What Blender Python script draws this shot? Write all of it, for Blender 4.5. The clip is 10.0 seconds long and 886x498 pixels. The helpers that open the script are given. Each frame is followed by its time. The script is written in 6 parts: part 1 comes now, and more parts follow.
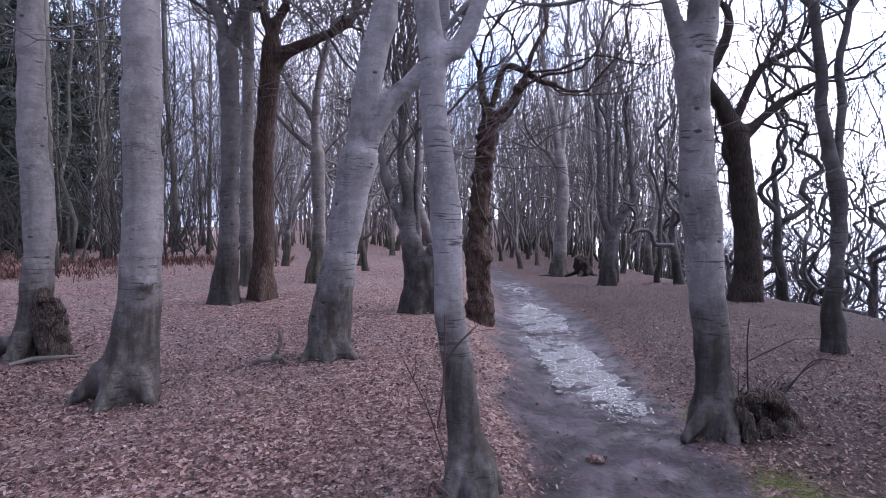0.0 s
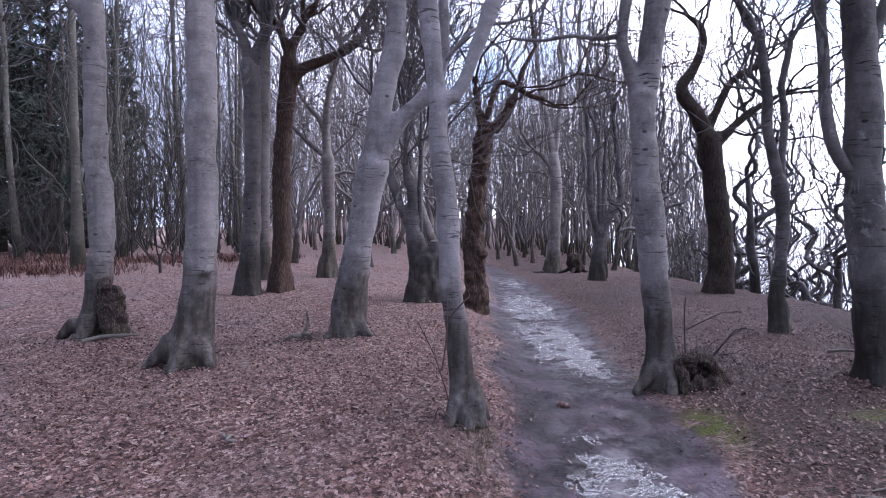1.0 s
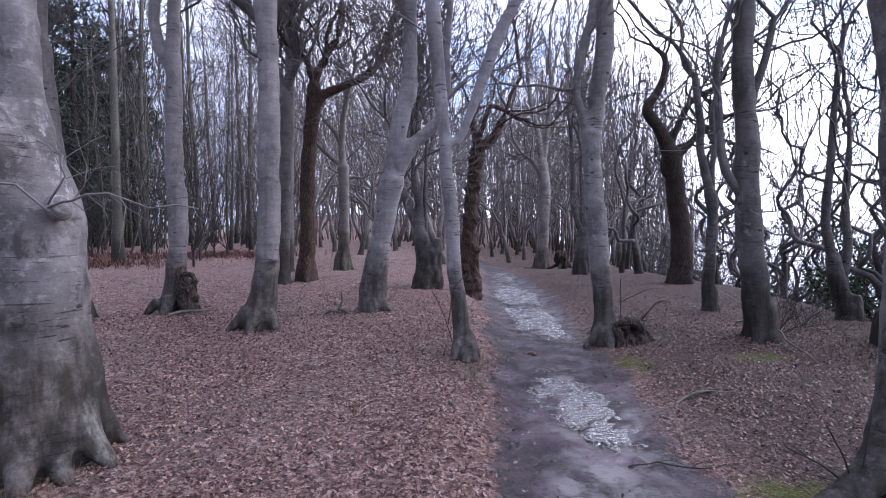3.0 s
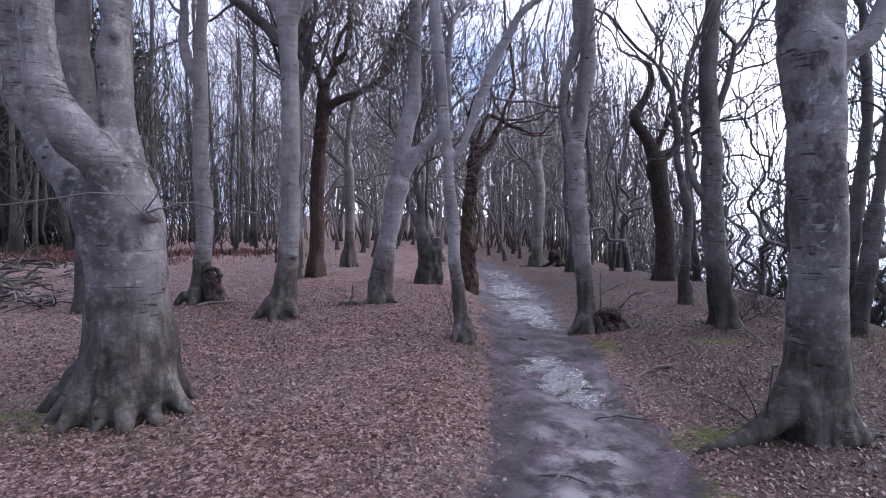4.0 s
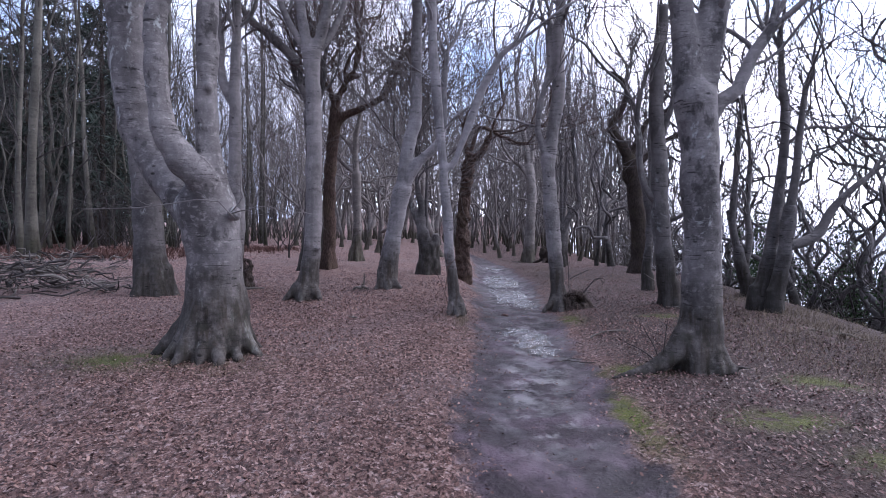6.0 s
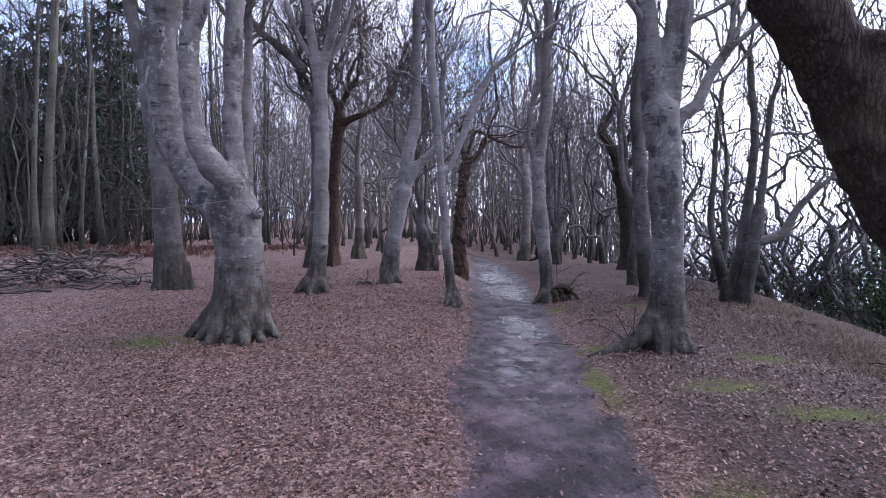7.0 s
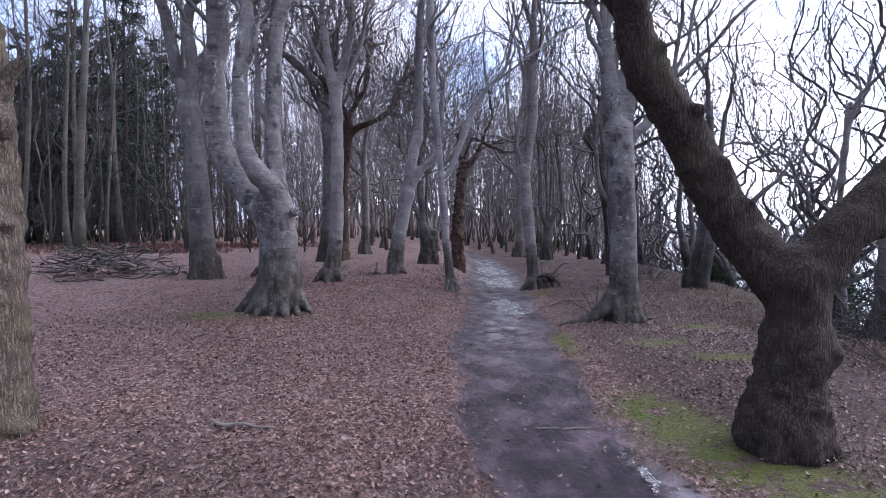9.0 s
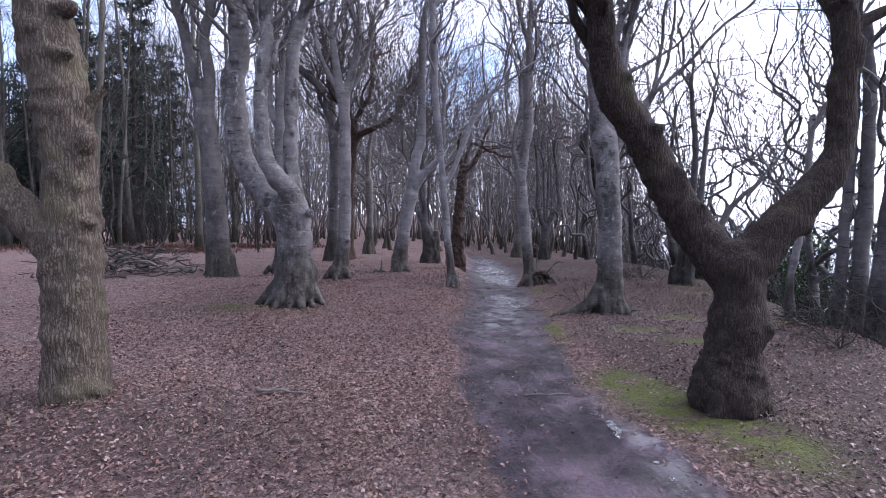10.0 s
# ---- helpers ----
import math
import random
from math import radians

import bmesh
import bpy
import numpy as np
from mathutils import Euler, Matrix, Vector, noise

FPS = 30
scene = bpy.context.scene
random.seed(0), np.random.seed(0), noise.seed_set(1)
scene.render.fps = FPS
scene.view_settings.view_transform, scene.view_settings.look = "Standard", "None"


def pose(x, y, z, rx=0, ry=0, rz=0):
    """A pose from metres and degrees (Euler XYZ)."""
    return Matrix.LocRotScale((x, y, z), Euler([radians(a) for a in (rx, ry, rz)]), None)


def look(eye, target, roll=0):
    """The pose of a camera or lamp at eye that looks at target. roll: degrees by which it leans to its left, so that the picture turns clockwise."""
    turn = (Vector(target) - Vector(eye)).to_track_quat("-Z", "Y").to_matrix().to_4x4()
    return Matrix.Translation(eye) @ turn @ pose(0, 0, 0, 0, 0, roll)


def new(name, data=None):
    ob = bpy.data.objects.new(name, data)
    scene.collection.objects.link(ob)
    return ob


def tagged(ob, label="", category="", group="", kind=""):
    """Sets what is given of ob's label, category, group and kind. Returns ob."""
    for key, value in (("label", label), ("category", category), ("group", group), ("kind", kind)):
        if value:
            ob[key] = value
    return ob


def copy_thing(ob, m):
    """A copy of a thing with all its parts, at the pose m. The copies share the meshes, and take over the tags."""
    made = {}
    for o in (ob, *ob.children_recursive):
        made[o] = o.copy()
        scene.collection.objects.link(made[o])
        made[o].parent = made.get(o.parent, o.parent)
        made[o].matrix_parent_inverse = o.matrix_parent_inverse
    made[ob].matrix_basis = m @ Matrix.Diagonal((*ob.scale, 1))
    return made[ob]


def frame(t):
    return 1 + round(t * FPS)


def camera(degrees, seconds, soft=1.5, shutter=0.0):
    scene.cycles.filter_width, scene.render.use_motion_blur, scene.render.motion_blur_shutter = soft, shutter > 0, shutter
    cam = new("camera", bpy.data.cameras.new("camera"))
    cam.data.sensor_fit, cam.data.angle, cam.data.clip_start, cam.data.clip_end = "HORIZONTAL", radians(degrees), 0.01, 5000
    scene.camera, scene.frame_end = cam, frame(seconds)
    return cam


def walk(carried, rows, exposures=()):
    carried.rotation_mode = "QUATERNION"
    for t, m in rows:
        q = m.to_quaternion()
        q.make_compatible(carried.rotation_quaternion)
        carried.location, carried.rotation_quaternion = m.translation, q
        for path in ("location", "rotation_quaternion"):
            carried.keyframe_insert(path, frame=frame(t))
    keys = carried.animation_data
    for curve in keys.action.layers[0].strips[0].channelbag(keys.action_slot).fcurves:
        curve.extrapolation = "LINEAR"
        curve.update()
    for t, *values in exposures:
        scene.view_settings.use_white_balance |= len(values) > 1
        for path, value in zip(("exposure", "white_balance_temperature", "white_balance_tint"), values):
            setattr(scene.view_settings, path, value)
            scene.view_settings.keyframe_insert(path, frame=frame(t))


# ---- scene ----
# ---- camera: a slow, level retreat along a woodland path ----
cam = camera(78.0, 10.0, soft=1.0)
PATH = [  # seconds, x, y, z, yaw, pitch, roll
    (0.0, 0.000, 0.000, 1.600, 0.00, -2.40, 0.00),
    (0.5, -0.027, -0.553, 1.588, -0.07, -2.43, 0.07),
    (1.0, -0.031, -1.117, 1.587, -0.15, -2.44, 0.09),
    (1.5, -0.048, -1.664, 1.591, -0.25, -2.45, 0.10),
    (2.0, -0.080, -2.183, 1.601, -0.37, -2.46, 0.11),
    (2.5, -0.117, -2.676, 1.606, -0.48, -2.51, 0.08),
    (4.0, -0.232, -4.176, 1.645, -0.91, -2.66, -0.20),
    (4.5, -0.255, -4.646, 1.645, -0.95, -2.69, -0.23),
    (5.0, -0.254, -5.107, 1.638, -0.96, -2.71, -0.23),
    (5.5, -0.242, -5.573, 1.631, -1.00, -2.73, -0.21),
    (7.0, -0.230, -6.911, 1.605, -1.18, -2.77, -0.13),
    (7.5, -0.250, -7.344, 1.594, -1.22, -2.79, -0.12),
    (8.0, -0.271, -7.778, 1.585, -1.28, -2.79, -0.10),
    (8.5, -0.284, -8.208, 1.570, -1.32, -2.78, -0.06),
    (9.0, -0.299, -8.637, 1.551, -1.35, -2.78, -0.04),
    (9.5, -0.322, -9.073, 1.535, -1.35, -2.71, -0.03),
    (10.0, -0.356, -9.493, 1.529, -1.34, -2.60, -0.03),
]
walk(cam, [(t, pose(x, y, z, 90 + pitch, roll, yaw)) for t, x, y, z, yaw, pitch, roll in PATH],
     exposures=[(0.0, 0.24, 5620, 25.0), (2.5, 0.19, 5640, 23.0), (5.0, 0.06, 5660, 22.0), (10.0, 0.06, 5700, 21.0)])

# ---- sky: bright broken cloud with a little blue, brightest over the sea ----
world = bpy.data.worlds.new("sky")
scene.world = world
world.use_nodes = True
nt = world.node_tree
nt.nodes.clear()
SUN_TURN, SUN_UP = 68.0, 38.0   # compass bearing (clockwise from +y) and height of the veiled sun
sky = nt.nodes.new("ShaderNodeTexSky")
sky.sky_type = "NISHITA"
sky.sun_disc = False
sky.sun_elevation, sky.sun_rotation = radians(SUN_UP), radians(SUN_TURN)
coord = nt.nodes.new("ShaderNodeTexCoord")
cloud = nt.nodes.new("ShaderNodeTexNoise")
cloud.inputs["Scale"].default_value, cloud.inputs["Detail"].default_value = 2.6, 7.0
cloud.inputs["Distortion"].default_value = 0.4
ramp = nt.nodes.new("ShaderNodeValToRGB")
ramp.color_ramp.elements[0].position, ramp.color_ramp.elements[1].position = 0.33, 0.5
dim = nt.nodes.new("ShaderNodeVectorMath")
dim.operation = "SCALE"
dim.inputs[3].default_value = 0.42
mixc = nt.nodes.new("ShaderNodeMix")
mixc.data_type = "RGBA"
mixc.inputs[7].default_value = (2.15, 2.18, 2.25, 1)
back = nt.nodes.new("ShaderNodeBackground")
out = nt.nodes.new("ShaderNodeOutputWorld")
glow = nt.nodes.new("ShaderNodeVectorMath")      # cloud is lit most strongly on the sun's side
glow.operation = "DOT_PRODUCT"
glow.inputs[1].default_value = (math.sin(radians(SUN_TURN)) * math.cos(radians(SUN_UP)), math.cos(radians(SUN_TURN)) * math.cos(radians(SUN_UP)), math.sin(radians(SUN_UP)))
bright = nt.nodes.new("ShaderNodeValToRGB")
bright.color_ramp.elements[0].position, bright.color_ramp.elements[1].position = 0.08, 0.72
bright.color_ramp.elements[0].color, bright.color_ramp.elements[1].color = (0.22, 0.245, 0.3, 1), (0.98, 0.98, 1.0, 1)
lift = nt.nodes.new("ShaderNodeVectorMath")
lift.operation = "SCALE"
lift.inputs[3].default_value = 4.0
nt.links.new(coord.outputs["Generated"], glow.inputs[0])
nt.links.new(glow.outputs["Value"], bright.inputs[0])
nt.links.new(bright.outputs[0], lift.inputs[0])
nt.links.new(lift.outputs[0], mixc.inputs[7])
nt.links.new(coord.outputs["Generated"], cloud.inputs["Vector"])
nt.links.new(cloud.outputs[0], ramp.inputs[0])
nt.links.new(sky.outputs[0], dim.inputs[0])
nt.links.new(ramp.outputs[0], mixc.inputs[0])
nt.links.new(dim.outputs[0], mixc.inputs[6])
nt.links.new(mixc.outputs[2], back.inputs[0])
nt.links.new(back.outputs[0], out.inputs[0])
sun = new("sun", bpy.data.lights.new("sun", "SUN"))
sun.data.energy, sun.data.angle, sun.data.color = 2.8, radians(26), (1.0, 0.95, 0.9)
sun.matrix_world = look((60 * math.sin(radians(SUN_TURN)), 60 * math.cos(radians(SUN_TURN)), 60 * math.tan(radians(SUN_UP))), (0, 0, 0))

# ---- materials ----
class Nodes:
    """A small builder for node materials."""

    def __init__(self, name):
        self.mat = bpy.data.materials.new(name)
        self.mat.use_nodes = True
        self.t = self.mat.node_tree
        self.bsdf = self.t.nodes["Principled BSDF"]
        self.co = self.t.nodes.new("ShaderNodeTexCoord")

    def put(self, socket, value):
        if hasattr(value, "is_output"):
            self.t.links.new(value, socket)
        else:
            socket.default_value = value

    def at(self, scale=(1, 1, 1), space="Object"):
        m = self.t.nodes.new("ShaderNodeMapping")
        m.inputs["Scale"].default_value = scale
        self.t.links.new(self.co.outputs[space], m.inputs[0])
        return m.outputs[0]

    def noise(self, scale, detail=4, vec=None, rough=0.55, dist=0.0):
        n = self.t.nodes.new("ShaderNodeTexNoise")
        n.inputs["Scale"].default_value, n.inputs["Detail"].default_value = scale, detail
        n.inputs["Roughness"].default_value, n.inputs["Distortion"].default_value = rough, dist
        self.t.links.new(vec or self.co.outputs["Object"], n.inputs["Vector"])
        return n.outputs[0]

    def cells(self, scale, vec=None, what="Distance", feature="F1"):
        n = self.t.nodes.new("ShaderNodeTexVoronoi")
        n.feature = feature
        n.inputs["Scale"].default_value = scale
        self.t.links.new(vec or self.co.outputs["Object"], n.inputs["Vector"])
        return n.outputs[what]

    def ramp(self, fac, *stops):
        r = self.t.nodes.new("ShaderNodeValToRGB")
        el = r.color_ramp.elements
        while len(el) < len(stops):
            el.new(0.5)
        for e, (p, c) in zip(el, stops):
            e.position = p
            e.color = (c, c, c, 1) if isinstance(c, (int, float)) else (*c, 1)
        self.put(r.inputs[0], fac)
        return r.outputs[0]

    def mix(self, fac, a, b, blend="MIX"):
        m = self.t.nodes.new("ShaderNodeMix")
        m.data_type, m.blend_type = "RGBA", blend
        self.put(m.inputs[0], fac)
        for s, v in ((m.inputs[6], a), (m.inputs[7], b)):
            self.put(s, (*v, 1) if isinstance(v, tuple) and len(v) == 3 else v)
        return m.outputs[2]

    def math(self, op, a, b=0.0):
        m = self.t.nodes.new("ShaderNodeMath")
        m.operation = op
        self.put(m.inputs[0], a)
        self.put(m.inputs[1], b)
        return m.outputs[0]

    def attr(self, name):
        a = self.t.nodes.new("ShaderNodeAttribute")
        a.attribute_name = name
        return a.outputs["Fac"]

    def random(self, island=False):
        if island:
            return self.t.nodes.new("ShaderNodeNewGeometry").outputs["Random Per Island"]
        return self.t.nodes.new("ShaderNodeObjectInfo").outputs["Random"]

    def done(self, colour, rough=0.8, height=None, strength=0.5, distance=0.02, specular=0.3):
        self.put(self.bsdf.inputs["Base Color"], (*colour, 1) if isinstance(colour, tuple) else colour)
        self.put(self.bsdf.inputs["Roughness"], rough)
        self.bsdf.inputs["Specular IOR Level"].default_value = specular
        if height is not None:
            b = self.t.nodes.new("ShaderNodeBump")
            b.inputs["Strength"].default_value, b.inputs["Distance"].default_value = strength, distance
            self.put(b.inputs["Height"], height)
            self.t.links.new(b.outputs[0], self.bsdf.inputs["Normal"])
        return self.mat


def beech_bark(name, pale, dark, moss=(0.024, 0.023, 0.018), wear=1.0):
    m = Nodes(name)
    times = lambda c, k: tuple(min(1.0, v * k) for v in c)
    tone = m.ramp(m.noise(1.3, 6, m.at((1, 1, 0.6)), rough=0.65), (0.34, dark), (0.62, pale))
    grain = m.ramp(m.noise(38, 5, m.at((1, 1, 1.6)), rough=0.7), (0.35, 0.6), (0.65, 1.35))
    colour = m.mix(0.35, tone, m.mix(1.0, tone, grain, "MULTIPLY"))
    band = m.ramp(m.noise(1.0, 6, m.at((1.6, 1.6, 11)), rough=0.62, dist=0.25), (0.36, 0.62), (0.64, 1.3))
    colour = m.mix(0.35, colour, m.mix(1.0, colour, band, "MULTIPLY"))
    mottle = m.ramp(m.noise(10.0, 6, m.at((1, 1, 1.5)), rough=0.72, dist=0.3), (0.53, 0.0), (0.62, 1.0))
    colour = m.mix(m.math("MULTIPLY", mottle, 0.24 * wear), colour, times(pale, 1.5))
    blot = m.ramp(m.noise(3.3, 6, m.at((1, 1, 0.7)), rough=0.7), (0.55, 0.0), (0.63, 1.0))
    colour = m.mix(m.math("MULTIPLY", blot, min(0.95, 0.4 * wear)), colour, times(dark, 0.55))
    streak = m.ramp(m.noise(1.0, 5, m.at((9, 9, 0.8)), rough=0.6), (0.52, 0.0), (0.68, 1.0))
    colour = m.mix(m.math("MULTIPLY", streak, 0.25), colour, times(dark, 0.5))
    where = m.ramp(m.noise(2.6, 4), (0.44, 0.1), (0.58, 1.0))
    rings = m.math("MULTIPLY", m.ramp(m.noise(1.0, 5, m.at((4.6, 4.6, 48)), rough=0.6, dist=0.2), (0.595, 0.0), (0.625, 1.0)), where)
    colour = m.mix(m.math("MULTIPLY", rings, 0.85), colour, times(dark, 0.35))
    eye = m.ramp(m.math("ADD", m.cells(1.0, m.at((3.2, 3.2, 6.0))), m.math("MULTIPLY", m.noise(20, 3), 0.1)), (0.11, 1.0), (0.17, 0.0))
    colour = m.mix(m.math("MULTIPLY", eye, 0.85), colour, times(dark, 0.25))
    lichen = m.ramp(m.noise(2.4, 7, m.at((1, 1, 0.55)), rough=0.75, dist=0.6), (0.59, 0.0), (0.63, 1.0))
    colour = m.mix(m.math("MULTIPLY", lichen, min(0.95, 0.45 * wear)), colour, (0.3, 0.31, 0.3))
    z = m.t.nodes.new("ShaderNodeSeparateXYZ")
    m.t.links.new(m.co.outputs["Object"], z.inputs[0])
    foot = m.ramp(m.math("ADD", z.outputs[2], m.math("MULTIPLY", m.noise(3.5, 5), -1.2)), (-0.25, 1.0), (0.5, 0.0))
    tuft = m.ramp(m.noise(9, 6, rough=0.7), (0.42, 0.0), (0.6, 1.0))
    drip = m.ramp(m.noise(1.0, 5, m.at((14, 14, 1.6)), rough=0.65), (0.4, 0.6), (0.62, 1.0))
    colour = m.mix(m.math("MULTIPLY", foot, drip), colour, m.mix(1.0, colour, (0.24, 0.205, 0.165), "MULTIPLY"))
    colour = m.mix(m.math("MULTIPLY", foot, m.math("MULTIPLY", tuft, 0.6)), colour, moss)
    h = m.math("ADD", m.math("MULTIPLY", rings, -0.7), m.math("ADD", m.math("MULTIPLY", m.noise(24, 6, rough=0.65), 0.9), m.math("MULTIPLY", eye, -1.0)))
    return m.done(colour, 0.78, h, 0.42, 0.014, 0.2)


def oak_bark(name, ridge, furrow, moss=0.25):
    m = Nodes(name)
    bend = m.mix(0.05, m.at((1, 1, 0.13)), m.t.nodes.new("ShaderNodeTexNoise").outputs[1])
    fine = m.mix(0.008, bend, m.cells(60, None, "Color"))
    edge = m.cells(46, fine, "Distance", "DISTANCE_TO_EDGE")
    crack = m.ramp(m.math("ADD", edge, m.math("MULTIPLY", m.math("SUBTRACT", m.noise(30, 5, m.at((1, 1, 0.2)), rough=0.7), 0.5), 0.45)), (0.02, 0.0), (0.3, 1.0))
    colour = m.mix(crack, furrow, ridge)
    colour = m.mix(m.math("MULTIPLY", m.ramp(m.noise(2.2, 5), (0.4, 0.0), (0.7, 1.0)), 0.5), colour, tuple(c * 0.55 for c in ridge))
    colour = m.mix(m.math("MULTIPLY", m.ramp(m.noise(3.1, 6), (0.5, 0.0), (0.68, 1.0)), moss), colour, (0.13, 0.125, 0.06))
    h = m.math("ADD", m.math("MULTIPLY", crack, 0.8), m.math("MULTIPLY", m.noise(45, 5), 0.5))
    return m.done(colour, 0.9, h, 0.7, 0.018, 0.15)


def twig_wood(name, a, b):
    m = Nodes(name)
    return m.done(m.ramp(m.noise(1.3, 3), (0.3, a), (0.7, b)), 0.8, None, specular=0.25)


MAT_BEECH = beech_bark("beech bark", (0.235, 0.216, 0.212), (0.085, 0.078, 0.077))
MAT_BEECH_OLD = beech_bark("old lichened beech bark", (0.19, 0.175, 0.172), (0.054, 0.049, 0.049), (0.02, 0.02, 0.014), 2.0)
MAT_BEECH_PALE = beech_bark("pale beech bark", (0.265, 0.25, 0.253), (0.115, 0.106, 0.107))
MAT_BEECH_DARK = beech_bark("weathered beech bark", (0.135, 0.124, 0.121), (0.047, 0.043, 0.043))
MAT_BEECH_FAR = beech_bark("slender beech bark", (0.225, 0.203, 0.19), (0.1, 0.089, 0.083), (0.05, 0.052, 0.03))
MAT_BEECH_POLE = beech_bark("plantation bark", (0.1, 0.094, 0.078), (0.044, 0.041, 0.034), (0.04, 0.042, 0.025))
MAT_OAK = oak_bark("oak bark", (0.15, 0.123, 0.098), (0.048, 0.037, 0.029), 0.3)
MAT_OAK_DARK = oak_bark("dark oak bark", (0.058, 0.044, 0.038), (0.022, 0.0165, 0.0145), 0.12)
MAT_OAK_RED = oak_bark("rust-brown oak bark", (0.125, 0.083, 0.066), (0.035, 0.024, 0.02), 0.15)
MAT_BURR = oak_bark("gnarled burr wood", (0.105, 0.08, 0.068), (0.014, 0.01, 0.009), 0.06)
MAT_TWIG = twig_wood("grey twigs", (0.075, 0.067, 0.065), (0.16, 0.144, 0.139))
MAT_TWIG_DARK = twig_wood("dark twigs", (0.022, 0.019, 0.018), (0.05, 0.043, 0.041))
MAT_TWIG_RED = twig_wood("reddish shoots", (0.05, 0.03, 0.027), (0.10, 0.065, 0.056))
MAT_DEADWOOD = twig_wood("weathered dead wood", (0.06, 0.052, 0.046), (0.20, 0.18, 0.16))


def forest_floor():
    """Leaf litter, bare mud where the path mask says so, moss and darker brown in patches."""
    m = Nodes("forest floor")
    pos = m.co.outputs["Object"]
    warped = m.mix(0.06, m.at((1, 1, 0.2)), m.noise(30, 2))
    leafy = m.mix(m.ramp(m.noise(14, 3), (0.46, 0.0), (0.54, 1.0)), m.cells(27, warped, "Color"), m.cells(44, m.at((1, 0.7, 0.2)), "Color"))
    bw = m.t.nodes.new("ShaderNodeSeparateColor")
    m.t.links.new(leafy, bw.inputs[0])
    tone = m.ramp(bw.outputs[0], (0.05, (0.042, 0.022, 0.019)), (0.4, (0.152, 0.083, 0.07)), (0.75, (0.285, 0.18, 0.155)), (1.0, (0.43, 0.33, 0.31)))
    tone = m.mix(m.math("MULTIPLY", m.ramp(m.noise(0.55, 5), (0.46, 0.0), (0.62, 1.0)), 0.4), tone, (0.2, 0.162, 0.16))
    tone = m.mix(m.math("MULTIPLY", m.ramp(m.noise(4.2, 5), (0.5, 0.0), (0.66, 1.0)), 0.3), tone, (0.06, 0.033, 0.028))
    # Leaf outlines darkened in colour, painting the shade of crevices between leaves.
    chink = m.ramp(m.cells(34, warped, "Distance", "DISTANCE_TO_EDGE"), (0.02, 0.3), (0.13, 1.0))
    tone = m.mix(0.75, tone, m.mix(1.0, tone, chink, "MULTIPLY"))
    # Humus tone plus gap shade painted into the floor colour under the leaves.
    tone = m.mix(m.math("MULTIPLY", m.attr("duff_shade"), 0.9), tone, m.mix(1.0, tone, (0.22, 0.178, 0.17), "MULTIPLY"))
    dark_blot = m.attr("dark_blot")
    # Blotches of the floor mixed towards a dark brown.
    tone = m.mix(m.math("MULTIPLY", dark_blot, m.ramp(m.noise(1.0, 6, m.at((26, 9, 5))), (0.33, 0.0), (0.55, 0.8))), tone, (0.036, 0.022, 0.019))
    mossy = m.math("MULTIPLY", m.attr("moss"), m.ramp(m.noise(3.6, 7, rough=0.7), (0.38, 0.0), (0.5, 1.0)))
    tone = m.mix(mossy, tone, m.ramp(m.noise(60, 4), (0.3, (0.024, 0.029, 0.005)), (0.7, (0.09, 0.1, 0.014))))
    mud = m.ramp(m.noise(1.9, 7, rough=0.62), (0.34, (0.01, 0.0064, 0.008)), (0.48, (0.022, 0.0145, 0.019)), (0.64, (0.082, 0.058, 0.073)))
    speck = m.ramp(m.cells(34), (0.08, 1.0), (0.16, 0.0))
    mud = m.mix(m.math("MULTIPLY", speck, 0.35), mud, (0.12, 0.085, 0.07))
    edge = m.math("ADD", m.attr("path"), m.math("MULTIPLY", m.math("SUBTRACT", m.noise(5.5, 5), 0.5), 0.9))
    isp = m.ramp(edge, (0.36, 0.0), (0.68, 1.0))
    colour = m.mix(isp, tone, mud)
    soaked = m.math("MULTIPLY", m.attr("wet"), m.ramp(m.noise(3.4, 6, rough=0.65), (0.44, 0.0), (0.58, 1.0)))
    rough = m.mix(isp, (0.85, 0.85, 0.85), m.mix(soaked, m.ramp(m.noise(1.7, 6, rough=0.6), (0.38, 0.48), (0.62, 0.78)), (0.3, 0.3, 0.3)))
    m.put(m.bsdf.inputs["Coat Weight"], m.math("MULTIPLY", soaked, m.math("MULTIPLY", isp, 0.8)))
    m.bsdf.inputs["Coat Roughness"].default_value = 0.33
    m.bsdf.inputs["Coat IOR"].default_value = 2.1
    leafh = m.math("ADD", bw.outputs[0], m.noise(35, 3))
    mudh = m.math("ADD", m.math("MULTIPLY", m.noise(12, 7, rough=0.65), 1.6), m.math("MULTIPLY", m.cells(26), 0.35))
    mudh = m.math("MULTIPLY", mudh, m.math("SUBTRACT", 1.0, m.math("MULTIPLY", soaked, 0.85)))
    h = m.mix(isp, leafh, mudh)
    return m.done(colour, rough, h, 0.9, 0.03, 0.3)


MAT_FLOOR = forest_floor()


def leaf_material():
    m = Nodes("fallen beech leaves")
    r = m.random(island=True)
    c = m.ramp(r, (0.0, (0.024, 0.012, 0.01)), (0.3, (0.08, 0.041, 0.033)), (0.6, (0.15, 0.083, 0.066)), (0.9, (0.215, 0.137, 0.114)), (1.0, (0.27, 0.195, 0.175)))
    patch = m.ramp(m.noise(0.8, 4), (0.4, 0.78), (0.65, 1.25))
    c = m.mix(1.0, c, patch, "MULTIPLY")
    leaf_dark = m.attr("leaf_dark")
    c = m.mix(leaf_dark, c, m.mix(1.0, c, (0.68, 0.61, 0.66), "MULTIPLY"))
    return m.done(c, m.ramp(leaf_dark, (0.0, 0.64), (1.0, 0.45)), None, specular=0.35)


MAT_LEAF = leaf_material()


